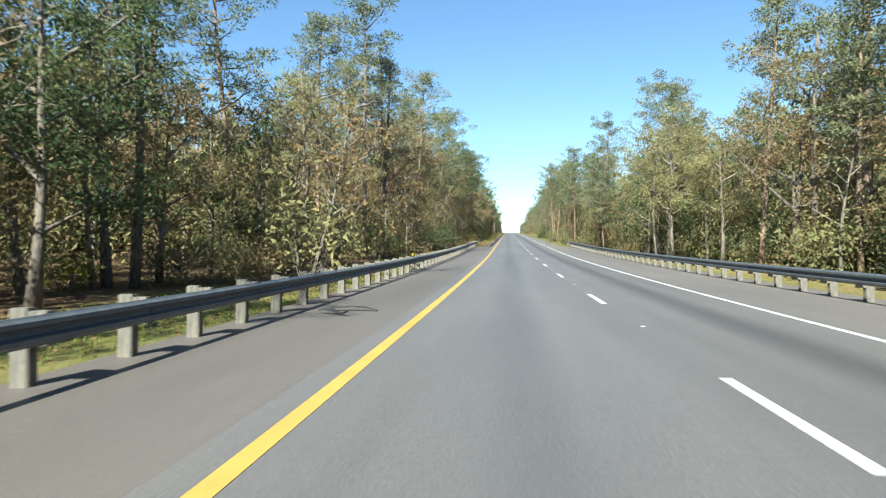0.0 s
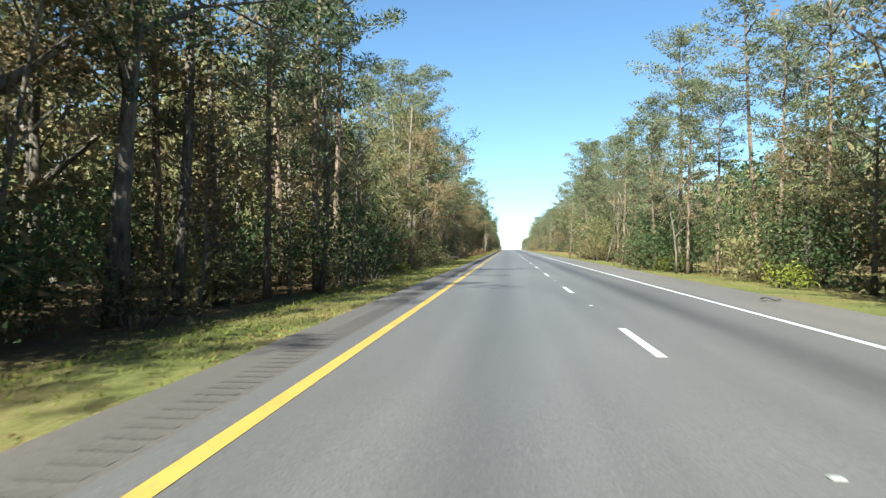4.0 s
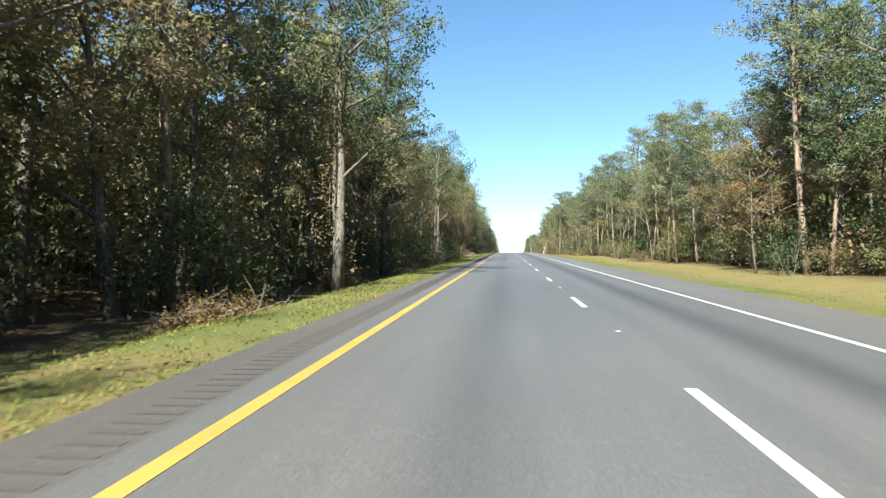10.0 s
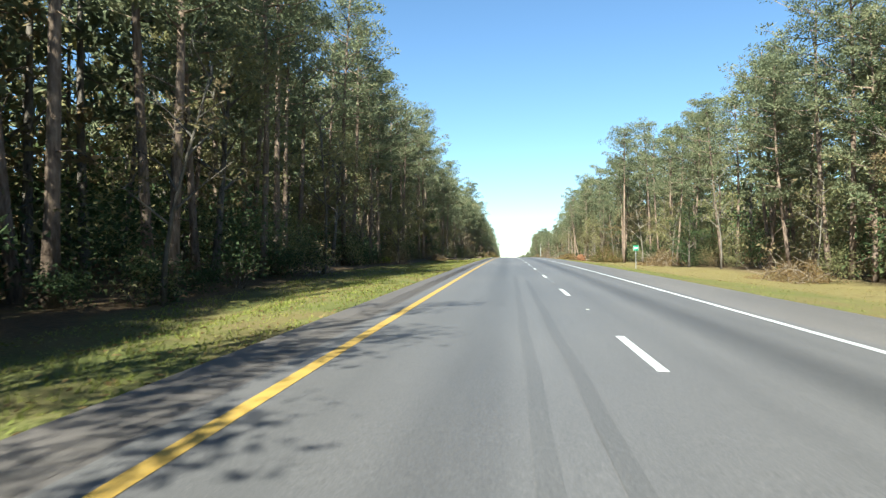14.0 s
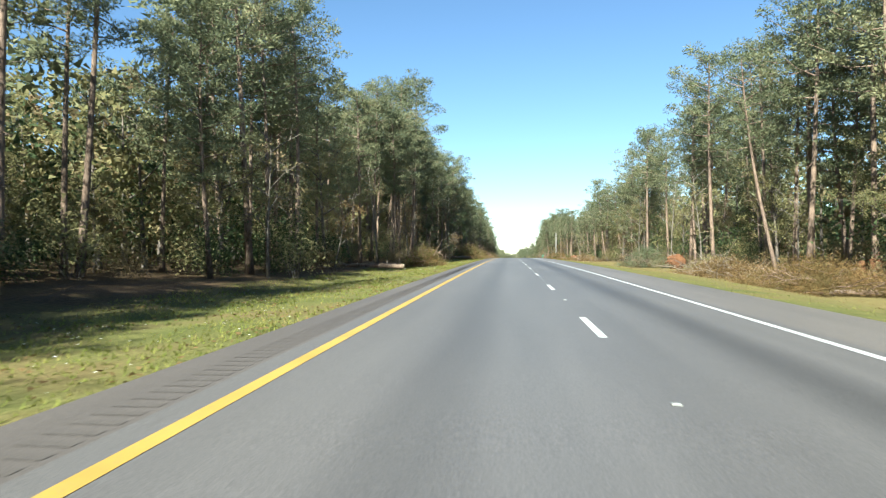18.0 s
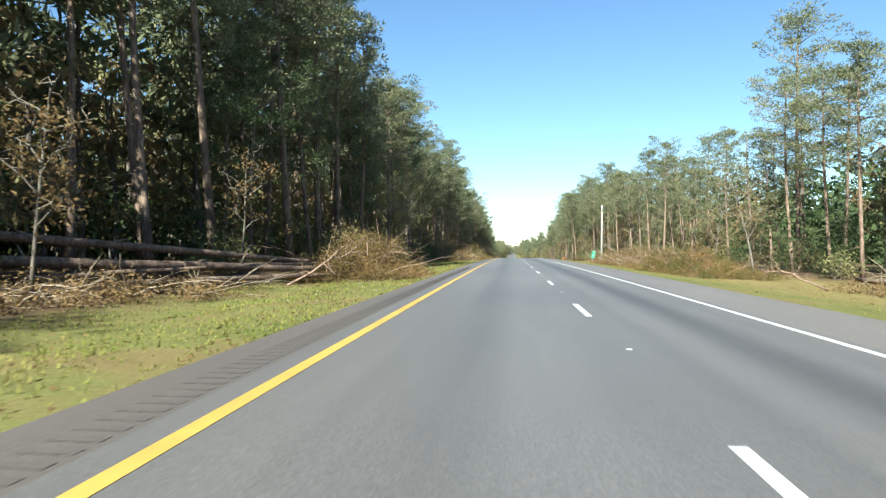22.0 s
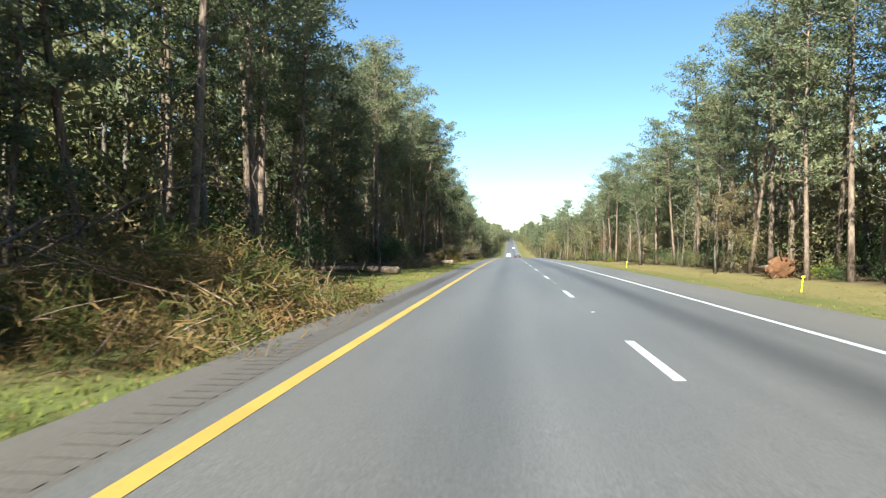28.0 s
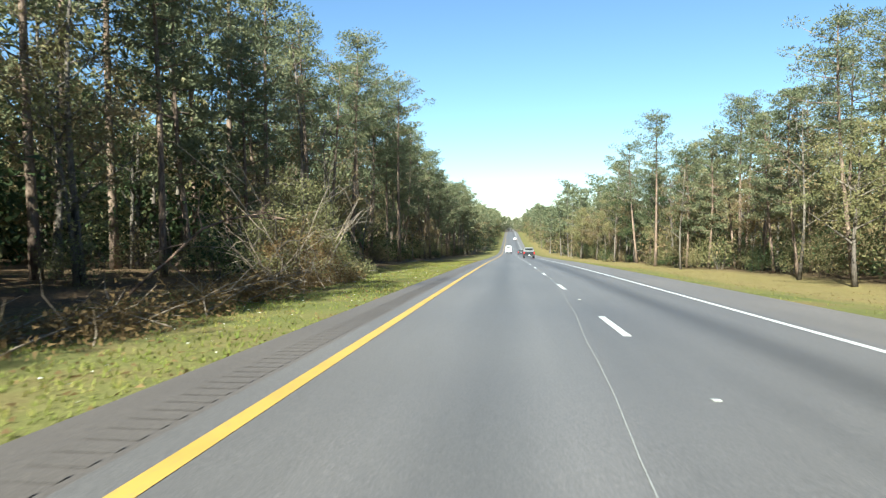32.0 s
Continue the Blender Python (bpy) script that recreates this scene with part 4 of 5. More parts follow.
def brush_pile(x, y, long, wide, tall, look_of, seed, label, clumps=170, turn=0.0, name="brush_pile"):
    """Felled crowns heaped on the verge: bare bent branches and withering foliage."""
    r = np.random.default_rng(seed)
    e = thing(name, pose(x, y, ground_z(x, y) - 0.05, 0, 0, turn), label, "storm debris", "storm debris")
    leafmat, barkmat, needle = {
        "pine": (DRYNEEDLE, LOGBARK, True), "green": (NEEDLES, PINEBARK, True), "dead": (DEADLEAF, DEADWOOD, False),
        "olive": (OLIVE, GREYBARK, False), "oak": (DEADLEAF, GREYBARK, False), "bright": (YELLOWING, LOGBARK, True), "brown": (DRYNEEDLE, LOGBARK, True)}[look_of]
    hump = lambda u, v: max(0.08, 1 - (2 * u / long) ** 2 - (2 * v / wide) ** 2)
    for k in range(15):
        a, b = r.uniform(-0.42, 0.42) * long, r.uniform(-0.38, 0.2) * wide
        w = r.uniform(0, 6.283)
        reach = np.array([math.cos(w) * wide * 0.42, math.sin(w) * min(long * 0.45, 5.0), 0]) * r.uniform(0.7, 1.1)
        foot = np.array([b, a, 0.08])
        peak = tall * r.uniform(0.6, 1.15) * (0.3 + 0.7 * hump(a, b))
        us = np.linspace(0, 1, 8)
        arc = peak * us * (2 - us) - r.uniform(0.0, 0.7) * peak * us ** 4
        line = foot + us[:, None] * reach * 1.25 + np.stack([0.25 * np.sin(us * 3 + k), 0 * us, arc], 1) + r.normal(size=(8, 3)) * 0.02
        line[:, 2] = np.maximum(line[:, 2], 0.05)
        limb = Pile()
        limb.add(*tube(line, np.linspace(0.032, 0.007, 8), 5, False))
        for j in (3, 5):
            d = (line[j] - line[j - 1]) * r.uniform(2.0, 4.0) + r.normal(size=3) * 0.35
            tip = line[j] + d
            tip[2] = max(tip[2], 0.05)
            limb.add(*tube([line[j], line[j] + d * 0.5 + np.array([0, 0, 0.06]), tip], [0.02, 0.014, 0.005], 4, False))
        part("branch", mesh_of("branch", *limb.arrays(), barkmat), e)
    twig, leaf, fresh = Pile(), Pile(), Pile()
    for k in range(clumps):
        a, b = r.uniform(-0.5, 0.5) * long, r.uniform(-0.5, 0.5) * wide
        h = tall * hump(a, b) * r.uniform(0.1, 1.0)
        c = np.array([b, a, h + 0.08])
        if needle:
            v, f = blades(r, c, 74, 0.26, 0.36, 0.028, -0.15)
        else:
            v, f = leaves(r, c, 62, 0.25, 0.09)
        v[:, 2] = np.maximum(v[:, 2], 0.03)
        (fresh if look_of == "pine" and k % 9 < 4 else leaf).add(v, f)
        if k % 2 == 0:
            g = c + unit(r, 1, 0.15)[0] * r.uniform(0.5, 1.3)
            g[2] = max(g[2], 0.05)
            twig.add(*tube([c - (g - c) * 0.5 * np.array([1, 1, 0.3]), (c + g) / 2 + r.normal(size=3) * 0.08, g], [0.02, 0.016, 0.006], 3, False))
    tagged(part("twig_tangle", mesh_of("twig_tangle", *twig.arrays(), barkmat), e), kind="stuff")
    part("foliage", mesh_of("foliage", *leaf.arrays(), leafmat), e)
    if fresh.n:
        part("fresh_foliage", mesh_of("fresh_foliage", *fresh.arrays(), YELLOWING), e, "yellowing green needles")
    if needle:
        low = Pile()
        for k in range(clumps // 2):
            a, b = r.uniform(-0.52, 0.52) * long, r.uniform(-0.5, 0.56) * wide
            v, f = blades(r, np.array([b, a, 0.1 + 0.35 * tall * hump(a, b) * r.uniform(0, 1)]), 60, 0.28, 0.32, 0.020, 0.05)
            v[:, 2] = np.maximum(v[:, 2], 0.03)
            low.add(v, f)
        part("withered_foliage", mesh_of("withered_foliage", *low.arrays(), DEADLEAF), e, "orange-brown withered needles")
    return e


def fallen_log(x, y, length, radius, turn, seed, label, lift=0.0, mat=None, tip=0.0):
    r = np.random.default_rng(seed)
    ts = np.linspace(-0.5, 0.5, 7)
    line = np.stack([r.normal(size=7) * 0.06 + 0.5 * r.normal() * (0.25 - ts ** 2), ts * length, radius + r.normal(size=7) * 0.02], 1)
    e = thing("fallen_log", pose(x, y, ground_z(x, y) + lift - 0.04, math.degrees(math.atan(grade(y))) + tip, 0, turn), label, "log", "storm debris")
    part("trunk", mesh_of("trunk", *tube(line, radius * np.linspace(1.15, 0.7, 7), 10), mat or PINEBARK, smooth=True), e)
    for k in range(4):
        s = line[1 + k] + np.array([0, 0, radius * 0.7])
        d = unit(r, 1, 0.9)[0] * r.uniform(0.3, 0.9)
        part("branch_stub", mesh_of("branch_stub", *tube([s, s + d * 0.6, s + d], [0.05, 0.035, 0.02], 5), DEADWOOD), e)
    for end, rad in ((line[0], 1.12), (line[-1], 0.67)):
        v, f = tube([end + np.array([0, -0.012, 0]), end + np.array([0, 0.012, 0])], [radius * rad] * 2, 10)
        part("cut_end", mesh_of("cut_end", v, f, DEADWOOD), e)
    return e


def root_plate(x, y, size, seed, label):
    """A torn-up disc of roots and red soil standing on edge, with its stub of trunk."""
    r = np.random.default_rng(seed)
    bm = bmesh.new()
    bmesh.ops.create_icosphere(bm, subdivisions=3, radius=1.0)
    for v in bm.verts:
        n = noise.noise(v.co * 2.1 + Vector((seed, 0, 0))) * 0.28 + noise.noise(v.co * 5.0) * 0.12
        v.co *= 1 + n
        v.co.y *= 0.38
        v.co.z *= 0.8
        v.co *= size
        v.co.z += size * 0.8
    e = thing("root_plate", pose(x, y, ground_z(x, y) - 0.1, 0, 0, r.uniform(-30, 10)), label, "uprooted stump", "storm debris")
    me = bpy.data.meshes.new("soil_plate")
    bm.to_mesh(me)
    bm.free()
    me.materials.append(CLAY)
    part("soil_plate", me, e)
    for k in range(16):
        a = r.uniform(0, 6.283)
        s = np.array([math.cos(a) * 0.5, r.uniform(-0.3, 0.1), 0.8 + math.sin(a) * 0.5]) * size
        d = np.array([math.cos(a), r.uniform(-0.7, 0.1), math.sin(a)]) * size * r.uniform(0.5, 1.0)
        t = s + d
        t[2] = max(0.05, t[2])
        part("root", mesh_of("root", *tube([s, (s + t) / 2 + r.normal(size=3) * 0.1, t], [0.06, 0.04, 0.012], 5), CLAY if k % 3 else DEADWOOD), e)
    part("trunk_stub", mesh_of("trunk_stub", *tube([(0, 0.2, 0.8 * size), (0.2, 2.6, 0.7 * size), (0.3, 5.5, 0.5 * size)], [0.3, 0.26, 0.2], 9), PINEBARK, smooth=True), e)


def dead_limb(x, y, turn, reach, rise, seed, label):
    """A pale broken limb that arches out of the debris, with side branches and bare twigs."""
    r = np.random.default_rng(seed)
    us = np.linspace(0, 1, 9)
    line = np.stack([0.3 * np.sin(us * 4 + seed), us * reach, 0.05 + rise * np.sin(us * 1.9)], 1) + r.normal(size=(9, 3)) * 0.06
    e = thing("dead_limb", pose(x, y, ground_z(x, y), 0, 0, turn), label, "dead limb", "storm debris")
    part("limb", mesh_of("limb", *tube(line, np.linspace(0.058, 0.016, 9), 7), LOGBARK, smooth=True), e)
    for k in range(2, 9):
        b = Pile()
        d = unit(r, 1, 0.5)[0] * reach * r.uniform(0.12, 0.3)
        s = line[k]
        b.add(*tube([s, s + d * 0.5 + r.normal(size=3) * 0.08, s + d], [0.035, 0.022, 0.008], 5, False))
        for j in range(4):
            q = s + d * r.uniform(0.3, 1.0)
            g = unit(r, 1, 0.1)[0] * r.uniform(0.3, 0.8)
            b.add(*tube([q, q + g * 0.5 + r.normal(size=3) * 0.05, q + g], [0.014, 0.01, 0.004], 3, False))
        part("side_branch", mesh_of("side_branch", *b.arrays(), LOGBARK), e)


LIMB = "pale broken limb sticking out of the storm debris"
for k, (x, y, turn, reach, rise) in enumerate((
    (-14.6, 311, -38, 7.0, 3.6), (-13.0, 309, -60, 5.0, 2.0), (-15.5, 303, -75, 5.5, 1.2), (-12.5, 267, -50, 4.0, 1.8),
    (-15.8, 1013, -55, 7.5, 3.2), (-12.5, 1007, -20, 5.0, 2.2), (-14.0, 897, -50, 7.0, 2.6), (-9.0, 898, -15, 5.5, 2.2),
    (-12.0, 1078, -60, 4.0, 1.6), (-13.0, 1158, -60, 4.5, 2.4), (-14.0, 780, -70, 6.0, 2.4), (-11.2, 811, -50, 4.0, 1.4),
    (15.0, 848, 40, 3.4, 1.6), (16.0, 866, 60, 3.4, 1.5), (14.0, 818, 70, 3.0, 0.9), (17.5, 622, 70, 5.0, 1.4), (-9.8, 106, -30, 3.5, 1.9),
)):
    dead_limb(x, y, turn, reach, rise, 800 + k, LIMB)

PINE_PILE = "heap of felled pine boughs with browning needles"
OAK_PILE = "fallen oak crown with withered brown leaves"
DEAD_PILE = "low heap of dead brown branches and leaves"
GREEN_PILE = "heap of felled green pine boughs"
for k, (x, y, lg, wd, tl, kind, label, n, turn) in enumerate((
    (-8.2, 107, 9, 3.4, 1.8, "pine", "broken yellowing boughs fallen over the guardrail's end", 120, 0),
    (-6.2, 106, 6, 1.8, 0.5, "dead", "brown leaf and twig litter swept onto the shoulder", 60, 0),
    (-7.9, 268, 14, 3.0, 1.1, "oak", "low strip of withered brown boughs along the verge", 130, 0),
    (-11.0, 236, 16, 4, 1.4, "olive", "low tangle of green and brown undergrowth", 150, 0),
    (-9.8, 308, 18, 4.5, 1.9, "pine", PINE_PILE, 200, 4),
    (-9.2, 323, 8, 3.4, 1.9, "dead", DEAD_PILE, 130, 0),
    (-11.6, 352, 6, 3, 1.2, "oak", OAK_PILE, 80, 0),
    (-10.4, 374, 5, 2.4, 0.8, "oak", OAK_PILE, 90, 0),
    (-12.0, 396, 5, 3, 1.2, "oak", OAK_PILE, 90, 0),
    (-11.4, 437, 8, 4, 1.7, "dead", DEAD_PILE, 120, 0),
    (-11.4, 478, 9, 6.5, 3.3, "oak", OAK_PILE, 330, 10),
    (-11.4, 497, 7, 3.5, 1.3, "dead", DEAD_PILE, 110, 0),
    (-12.0, 592, 5, 2.5, 0.8, "oak", OAK_PILE, 60, 0),
    (-9.6, 703, 6, 3.4, 1.7, "pine", PINE_PILE, 120, 0),
    (-10.0, 779, 14, 7.5, 3.3, "pine", PINE_PILE, 420, 0),
    (-14.2, 802, 9, 4.5, 0.8, "dead", DEAD_PILE, 110, -30),
    (-9.4, 818, 8, 6, 2.6, "brown", PINE_PILE, 260, 0),
    (-8.7, 884, 16, 4.6, 1.6, "dead", DEAD_PILE, 240, 0),
    (-9.4, 904, 17, 7.5, 3.1, "pine", PINE_PILE, 460, 0),
    (-11.0, 930, 14, 5, 1.6, "pine", PINE_PILE, 180, 0),
    (-10.5, 985, 16, 4.5, 1.4, "bright", "low heap of yellow-green boughs on the verge", 180, 0),
    (-8.7, 1010, 11, 6.5, 1.8, "pine", PINE_PILE, 320, 0),
    (-10.6, 1057, 12, 4, 1.0, "dead", DEAD_PILE, 130, 0),
    (-9.6, 1081, 6, 4.2, 1.9, "pine", PINE_PILE, 150, 0),
    (-9.2, 1131, 4, 3.4, 1.9, "bright", "dry yellowed fronds leaning over the verge", 90, 0),
    (-9.6, 1154, 22, 2.4, 0.6, "dead", "strip of rust-brown ferns along the verge", 190, 0),
    (-12.4, 1172, 10, 6, 5.4, "olive", "storm-felled oak crown hanging at the wood's edge", 420, 0),
    (-11.2, 1169, 6, 4.5, 3.2, "dead", "broken dead boughs in front of the wood's edge", 130, 0),
    (19.0, 590, 14, 5, 2.3, "dead", DEAD_PILE, 170, 0),
    (14.2, 676, 12, 5, 1.5, "brown", PINE_PILE, 200, 0),
    (14.0, 690, 14, 5, 1.6, "dead", DEAD_PILE, 240, 0),
    (16.5, 700, 12, 5, 1.8, "olive", "low tangle of green and brown undergrowth", 170, 0),
    (15.8, 727, 9, 6, 2.6, "green", GREEN_PILE, 230, 0),
    (17.0, 806, 26, 5, 1.9, "dead", DEAD_PILE, 300, 0),
    (13.2, 842, 20, 8.5, 2.4, "pine", PINE_PILE, 420, 0),
    (13.6, 866, 22, 9, 2.7, "dead", "wide windrow of dead branches pushed against the trees", 460, 0),
    (16.5, 893, 18, 7, 2.3, "pine", PINE_PILE, 260, 0),
    (16.6, 909, 9, 5, 2.8, "dead", DEAD_PILE, 220, 0),
    (15.6, 621, 8, 5, 2.8, "pine", PINE_PILE, 230, 0),
    (20.5, 952, 9, 4.5, 2.2, "dead", DEAD_PILE, 140, 0),
    (17.0, 335, 10, 3, 0.8, "dead", DEAD_PILE, 90, 0),
    (17.5, 262, 7, 3, 0.9, "dead", DEAD_PILE, 70, 0),
    (17.8, 455, 8, 3, 0.9, "oak", OAK_PILE, 70, 0),
    (17.8, 545, 9, 3.5, 1.5, "dead", DEAD_PILE, 100, 0),
)):
    brush_pile(x, y, lg, wd, tl, kind, 600 + k, label, n, turn)

LOG = "fallen pine trunk lying on the verge"
for k, (x, y, lg, rd, turn, lift, *tip) in enumerate((
    (-11.2, 250, 17, 0.27, -4, 0.45), (-13.8, 694.5, 9.5, 0.17, 58, 0.05), (-11.6, 704, 7, 0.14, 40, 0.1),
    (-14.2, 808.0, 18, 0.17, -27, 0.10), (-15.4, 809.5, 17, 0.20, -36, 0.55, -2.2), (-15.8, 810.5, 18, 0.17, -31, 1.15, -4.5), (-16.0, 811.5, 15, 0.13, -39, 0.6, -1.0), (-17.5, 806.0, 9, 0.10, -62, 0.3, 3.0),
    (-15.5, 771.5, 13, 0.2, -84, 0.1), (16.6, 681.0, 7, 0.2, 80, 0.1), (16.0, 670.5, 7, 0.18, 84, 0.1),
    (-15.6, 883, 11, 0.2, -62, 0.05), (-11.0, 990, 12, 0.24, 30, 0.1), (-11.0, 1076, 8, 0.2, 45, 0.1), (-14.6, 1127, 14, 0.15, 76, 0.15),
    (-12.0, 1040, 9, 0.2, 50, 0.1), (-11.8, 622, 7, 0.15, 55, 0.05), (16.2, 815, 12, 0.18, -8, 0.4),
    (15.0, 858, 13, 0.2, 15, 0.3), (14.2, 880, 10, 0.18, -12, 0.2),
)):
    fallen_log(x, y, lg, rd, turn, 700 + k, LOG, lift, DEADWOOD if y == 250 else LOGBARK if 800 < y < 815 else None, tip[0] if tip else 0.0)
fallen_log(-9.6, 475.5, 6.0, 0.07, 70, 731, "pale bare limb of the fallen oak", 0.5, DEADWOOD)
fallen_log(-9.0, 480.0, 4.5, 0.06, 35, 732, "pale bare limb of the fallen oak", 0.7, DEADWOOD)
root_plate(18.4, 723, 1.15, 3, "uprooted pine's plate of roots and red clay")
root_plate(15.7, 662, 1.05, 17, "uprooted stump with red clay on its roots")
root_plate(19.5, 1052, 1.1, 9, "uprooted pine's plate of roots and red clay")
root_plate(21.0, 684, 1.0, 14, "uprooted stump with red clay on its roots")
root_plate(19.6, 862, 1.2, 21, "uprooted stump on a bank of red clay")

# ---------------------------------------------------------------- pole, signs, stakes, scraps
x, y = 18.7, 936.4
e = thing("utility_pole", pose(x, y, ground_z(x, y) - 0.6), "tall pale concrete pole standing on the verge", "pole")
part("shaft", mesh_of("shaft", *tube([(0, 0, 0), (0, 0, 6.5), (0.05, 0, 13.4)], [0.25, 0.20, 0.15], 12), POLE, smooth=True), e)
part("cap", box_mesh("cap", POLE, (0.05, 0, 13.45, 0.34, 0.34, 0.12), bev=0.03), e)
part("bracket", box_mesh("bracket", ALU, (-0.22, 0, 13.0, 0.35, 0.08, 0.08), bev=0.015), e)


def lettering(text, tall, mat):
    """Raised letters as a mesh, standing upright in the x-z plane, centred."""
    c = bpy.data.curves.new("lettering", "FONT")
    c.body, c.size, c.align_x, c.align_y, c.extrude = text, tall * 1.38, "CENTER", "CENTER", 0.0015
    ob = bpy.data.objects.new("lettering", c)
    me = bpy.data.meshes.new_from_object(ob)
    bpy.data.objects.remove(ob)
    me.transform(Matrix.Rotation(radians(90), 4, "X"))
    me.materials.clear()
    me.materials.append(mat)
    return me


def mile_sign(x, y, wide, tall, clear, lean, label, legend=()):
    e = thing("mile_sign", pose(x, y, ground_z(x, y) - 0.2, 0, lean, 0), label, "road sign")
    part("post", box_mesh("post", ALU, (0, 0.03, (clear + tall) / 2 + 0.1, 0.06, 0.03, clear + tall + 0.2), bev=0.008), e)
    p = part("panel", box_mesh("panel", GREEN, (0, 0, clear + 0.2 + tall / 2, wide, 0.012, tall), bev=0.003), e)
    for text, z, h in legend:
        part("legend", lettering(text, tall * h, SIGNWHITE), p, "", pose(0, -0.009, clear + 0.2 + tall * z))
    if not legend:
        part("legend_bar", box_mesh("legend_bar", SIGNWHITE, (0, -0.009, clear + 0.2 + tall * 0.5, wide * 0.6, 0.004, tall * 0.3), bev=0.0), p)
    for sx in (-1, 1):
        part("border", box_mesh("border", SIGNWHITE, (sx * wide * 0.46, -0.009, clear + 0.2 + tall / 2, 0.012, 0.004, tall * 0.95), bev=0.0), p)
    for z in (0.25, 0.75):
        part("bolt", box_mesh("bolt", ALU, (0, -0.012, clear + 0.2 + tall * z - 0.02, 0.02, 0.012, 0.02), bev=0.004), p)


mile_sign(10.2, 883.0, 0.50, 1.05, 0.75, 9.0, "tilted green mile sign on a thin metal post",
          (("MILE", 0.89, 0.10), ("1", 0.68, 0.21), ("8", 0.42, 0.21), ("7", 0.16, 0.21)))
mile_sign(9.2, 556.0, 0.45, 0.45, 1.6, 0.0, "small green sign on a thin metal post")
for x, y, h, m in ((6.6, 511.5, 0.55, SIGNWHITE), (11.5, 1029.0, 0.7, STAKE), (10.8, 1071.0, 0.65, STAKE)):
    e = thing("marker_stake", pose(x, y, ground_z(x, y) - 0.1, 3, 4, 0), "thin plastic marker stake in the grass", "stake", "marker stakes")
    part("stake", box_mesh("stake", m, (0, 0, h / 2 + 0.05, 0.07, 0.02, h + 0.1), bev=0.006), e)
    part("top_flag", box_mesh("top_flag", m, (0.02, 0, h + 0.14, 0.16, 0.012, 0.10), bev=0.004), e)


def tyre_scrap(x, y, size, seed):
    """A torn, curled strip of tyre tread."""
    r = np.random.default_rng(seed)
    n = 9
    v, f = [], []
    for k in range(n):
        u = k / (n - 1)
        for j in range(4):
            w = (j / 3 - 0.5) * 0.16 * (1 + 0.3 * math.sin(5 * u + seed))
            v.append((u * size - size / 2, w + 0.08 * math.sin(4 * u), 0.012 + 0.07 * abs(math.sin(3.1 * u + seed)) + 0.02 * r.uniform()))
    for k in range(n - 1):
        for j in range(3):
            a = k * 4 + j
            f.append((a, a + 1, a + 5, a + 4))
    base = len(v)
    v += [(p[0], p[1], max(0.0, p[2] - 0.018)) for p in v]
    f += [tuple(base + i for i in reversed(q)) for q in f]
    ring = [k * 4 for k in range(n)] + [4 * (n - 1) + j for j in range(1, 4)] + [k * 4 + 3 for k in range(n - 2, -1, -1)] + [2, 1]
    f += [(ring[i], ring[i - 1], base + ring[i - 1], base + ring[i]) for i in range(len(ring))]
    ob = new("tyre_scrap", mesh_of("tyre_scrap", v, f, RUBBER))
    ob.matrix_basis = pose(x, y, road_z(y) + 0.003, math.degrees(math.atan(grade(y))), 0, r.uniform(-25, 25))
    tagged(ob, "torn strip of black tyre tread on the shoulder", "tyre scrap", "tyre scraps")


for k, (x, y, s) in enumerate(((-5.7, 14.4, 1.15), (-5.9, 13.6, 0.7), (4.9, 136.5, 0.6), (5.1, 126.8, 0.45), (4.9, 122.5, 0.4), (5.0, 119.0, 0.55), (4.6, 147.0, 0.4), (4.8, 160.0, 0.45), (-4.9, 143.0, 0.5))):
    tyre_scrap(x, y, s, k)

# ---------------------------------------------------------------- vehicles ahead


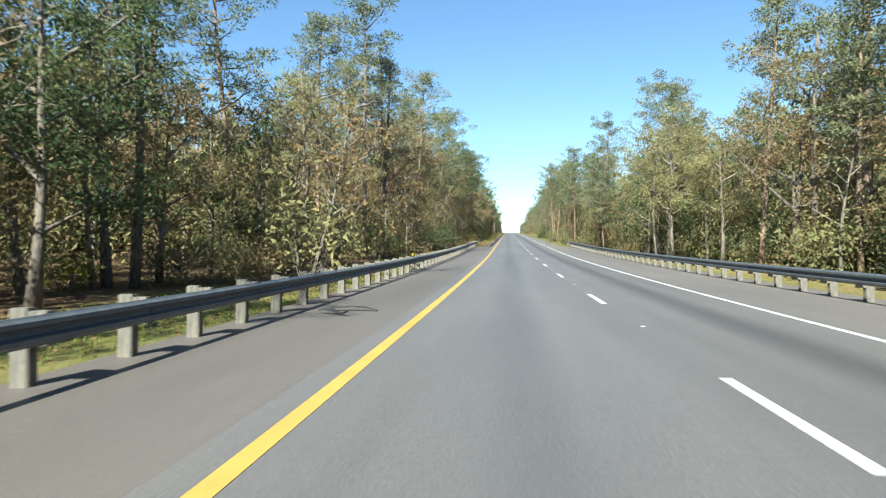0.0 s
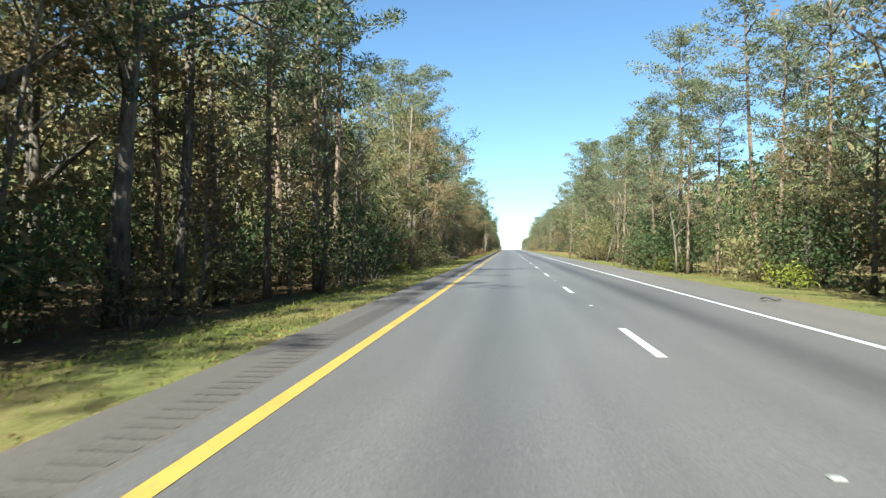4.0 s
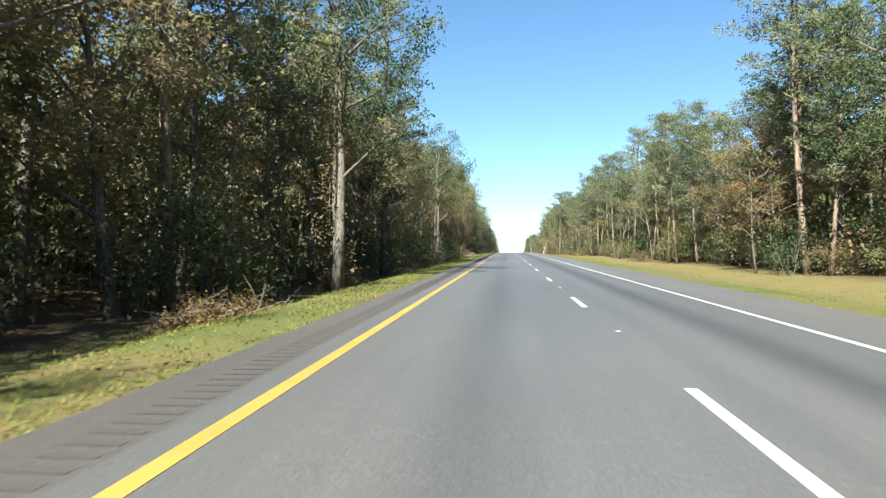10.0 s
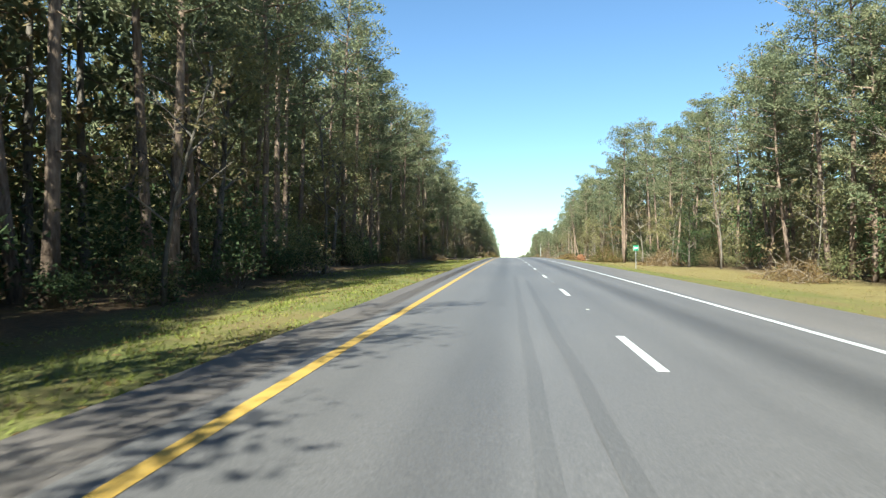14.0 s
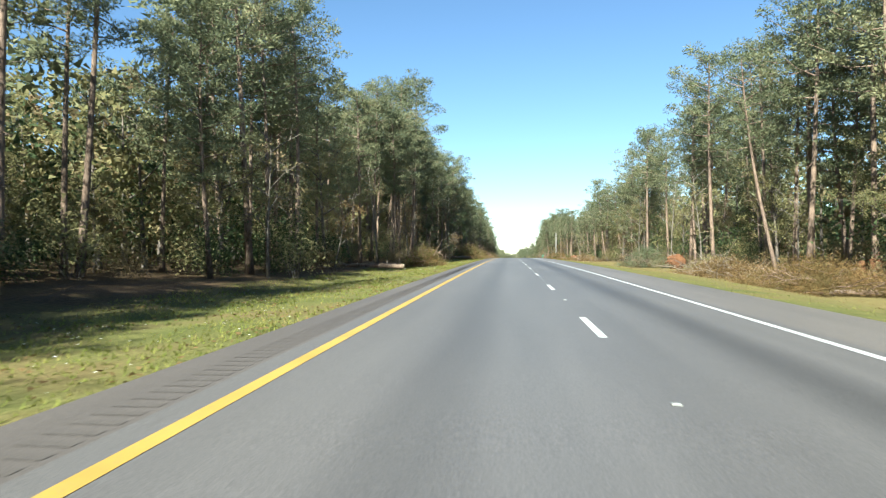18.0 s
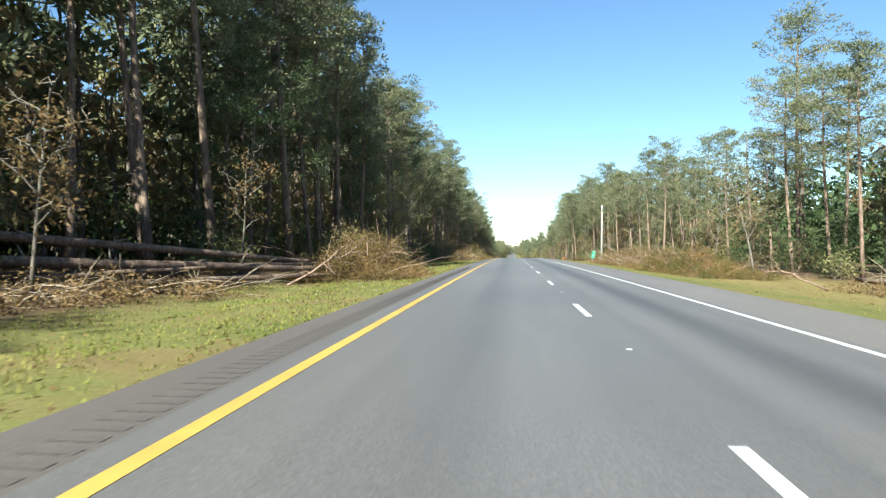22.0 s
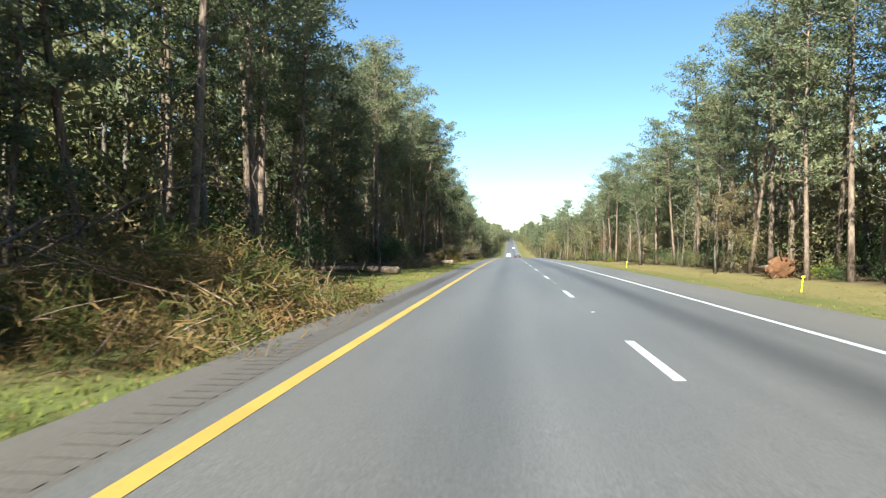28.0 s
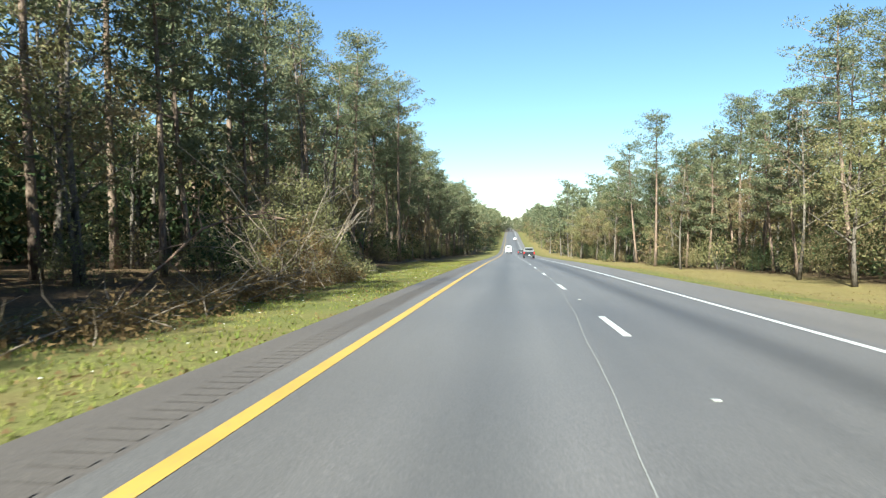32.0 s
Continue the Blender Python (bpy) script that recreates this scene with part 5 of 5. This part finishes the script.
def vehicle(name, x, y, paint, length, width, height, hood, cargo, label):
    """A car or truck seen from behind: body with a shaped side line, glass, lamps, bumper, wheels."""
    e = thing(name, pose(x, y, road_z(y), math.degrees(math.atan(grade(y))), 0, 0), label, "vehicle", "vehicles ahead")
    lo, belt = 0.34, 0.34 + (height - 0.34) * 0.52
    side = [(0, lo), (length, lo), (length, belt * 0.85), (length - hood, belt), (0, belt)]
    bm = bmesh.new()
    loops = [[bm.verts.new((sx * width / 2, a, b)) for a, b in side] for sx in (-1, 1)]
    bm.faces.new(loops[0])
    bm.faces.new(list(reversed(loops[1])))
    for i in range(5):
        bm.faces.new((loops[0][i - 1], loops[0][i], loops[1][i], loops[1][i - 1]))
    bmesh.ops.recalc_face_normals(bm, faces=bm.faces[:])
    bmesh.ops.bevel(bm, geom=bm.edges[:], offset=0.07, segments=2, affect="EDGES")
    me = bpy.data.meshes.new("body")
    bm.to_mesh(me)
    bm.free()
    me.materials.append(paint)
    body = part("body", me, e)
    c0, c1 = (0.05 if cargo == "van" else (1.7 if cargo == "bed" else 0.55)), length - hood - 0.2
    bm = bmesh.new()
    w0, w1 = width / 2 - 0.06, width / 2 - 0.2
    pts = [(-w0, c0, belt - 0.05), (w0, c0, belt - 0.05), (w0, c1, belt - 0.05), (-w0, c1, belt - 0.05),
           (-w1, c0 + 0.28, height), (w1, c0 + 0.28, height), (w1, c1 - 0.7, height), (-w1, c1 - 0.7, height)]
    vs = [bm.verts.new(p) for p in pts]
    for q in ((3, 2, 1, 0), (4, 5, 6, 7), (0, 1, 5, 4), (1, 2, 6, 5), (2, 3, 7, 6), (3, 0, 4, 7)):
        bm.faces.new([vs[i] for i in q])
    bmesh.ops.bevel(bm, geom=bm.edges[:], offset=0.06, segments=2, affect="EDGES")
    me = bpy.data.meshes.new("cabin")
    bm.to_mesh(me)
    bm.free()
    me.materials.append(paint)
    cabin = part("cabin", me, e)
    zc = (belt + height) / 2
    part("rear_window", box_mesh("rear_window", CARGLASS, (0, c0 + 0.115, zc, width * 0.70, 0.03, (height - belt) * 0.55), bev=0.01), cabin, "", pose(0, 0, 0))
    for sx in (-1, 1):
        part("side_window", box_mesh("side_window", CARGLASS, (sx * (w0 - 0.055), (c0 + c1) / 2, zc - 0.05, 0.03, (c1 - c0) * 0.55, (height - belt) * 0.5), bev=0.01), cabin)
        part("tail_lamp", box_mesh("tail_lamp", TAIL, (sx * (width / 2 - 0.12), -0.02, belt - 0.22, 0.16, 0.06, 0.34), bev=0.015), body)
        part("mirror", box_mesh("mirror", BLACKPL, (sx * (width / 2 + 0.1), c1 - 0.5, belt + 0.08, 0.2, 0.1, 0.16), bev=0.03), body)
    part("bumper", box_mesh("bumper", BLACKPL, (0, -0.06, lo + 0.16, width * 0.94, 0.16, 0.2), bev=0.03), body)
    part("plate", box_mesh("plate", SIGNWHITE, (0, -0.15, lo + 0.20, 0.30, 0.02, 0.15), bev=0.004), body)
    for sx in (-1, 1):
        for wy in (0.9, length - 0.95):
            w = part("wheel", mesh_of("wheel", *tube([(sx * (width / 2 - 0.24), wy, 0.35), (sx * (width / 2 - 0.02), wy, 0.35)], [0.35, 0.35], 20), RUBBER), e)
            part("rim", mesh_of("rim", *tube([(sx * (width / 2 - 0.04), wy, 0.35), (sx * (width / 2 - 0.005), wy, 0.35)], [0.21, 0.2], 14), ALU), w)


vehicle("pickup_truck", 1.65, 1259.0, CARDARK, 5.6, 1.98, 1.92, 1.5, "bed", "black pickup truck in the outer lane")
vehicle("passenger_car", 1.60, 1338.0, CARDARK, 4.6, 1.82, 1.48, 1.2, "car", "dark grey car in the outer lane")
vehicle("delivery_van", -2.05, 1362.0, CARWHITE, 5.9, 2.05, 2.5, 0.9, "van", "white van in the inner lane")
vehicle("passenger_car", 1.70, 1545.0, CARWHITE, 4.7, 1.85, 1.6, 1.2, "car", "white car far up the hill")

# ---------------------------------------------------------------- grass, flowers and litter on the verges


def scatter(name, boxes, per_m2, kind, mat, label, seed, tall=1.0):
    r = np.random.default_rng(seed)
    xs, ys = [], []
    for x0, x1, y0, y1 in boxes:
        n = int((x1 - x0) * (y1 - y0) * per_m2)
        xs.append(r.uniform(x0, x1, n))
        ys.append(r.uniform(y0, y1, n))
    x, y = np.concatenate(xs), np.concatenate(ys)
    patch = np.sin(x * 1.7 + 0.6 * np.sin(y * 0.5)) * np.sin(y * 0.43 + x * 0.3) + r.normal(size=len(x)) * 0.5
    keep = patch > -0.55
    x, y = x[keep], y[keep]
    z = np.interp(y, STATION, HEIGHT) + swale(x, y)
    n = len(x)
    base = np.stack([x, y, z], 1)
    if kind == "grass":
        out = []
        for k in range(3):
            d = unit(r, n, 0.7)
            d[:, 2] = np.abs(d[:, 2])
            side = np.stack([d[:, 1], -d[:, 0], 0 * x], 1)
            side /= np.linalg.norm(side, axis=1)[:, None] + 1e-6
            h = tall * r.uniform(0.035, 0.11, (n, 1)) * (1 + 0.5 * np.clip(patch[keep], 0, 1))[:, None]
            w = r.uniform(0.008, 0.020, (n, 1))
            out.append(np.stack([base - side * w, base + side * w, base + d * h], 1))
        v = np.concatenate(out).reshape(-1, 3)
    else:
        size = 0.022 if kind == "flower" else 0.06
        d, e = unit(r, n), unit(r, n)
        d[:, 2] *= 0.3
        lift = np.array([0, 0, 0.10 if kind == "flower" else 0.05])
        v = np.stack([base + lift - d * size, base + lift + e * size * 0.8, base + lift + d * size], 1).reshape(-1, 3)
    f = np.arange(len(v)).reshape(-1, 3)
    ob = new(name, mesh_of(name, v, f, mat))
    tagged(ob, label, name.replace("_", " "), "", "stuff")


LEFT = ((-13.2, -7.7, 2, 100), (-12.6, -5.45, 100, 460), (-13.0, -5.45, 460, 1225))
RIGHT = ((7.6, 11.5, 4, 100), (5.5, 10.5, 100, 260), (5.5, 10.5, 260, 1230))
scatter("verge_grass", LEFT, 34.0, "grass", GRASS, "uneven yellow-green roadside grass", 31)
scatter("far_verge_grass", RIGHT, 5.0, "grass", GRASS, "dry yellow-green roadside grass", 32, 0.6)
scatter("straw_grass", ((10.0, 14.5, 100, 260), (10.0, 17.5, 260, 1230)), 4.0, "grass", STRAW, "short straw-coloured dry grass", 37, 0.6)
scatter("clover_blossom", ((-11.5, -5.6, 540, 760), (-10.5, -5.6, 800, 880), (-10, -5.6, 1120, 1200)), 2.2, "flower", FLOWER, "small white clover flowers in the grass", 33)
scatter("leaf_litter", ((-13.0, -5.2, 6, 1225),), 4.5, "leaf", DEADLEAF, "dead brown leaves scattered over the verge", 34)
scatter("rail_litter", ((-9.6, -7.3, 2, 102),), 16.0, "leaf", DEADLEAF, "rust-brown leaf litter under the guardrail", 38)
scatter("edge_litter", ((-6.3, -5.25, 100, 1225),), 7.0, "leaf", DEADLEAF, "dead brown leaves and needles along the pavement edge", 36)
scatter("far_leaf_litter", ((9.0, 18.0, 20, 1230),), 1.2, "leaf", DEADLEAF, "dead brown leaves scattered below the trees", 35)
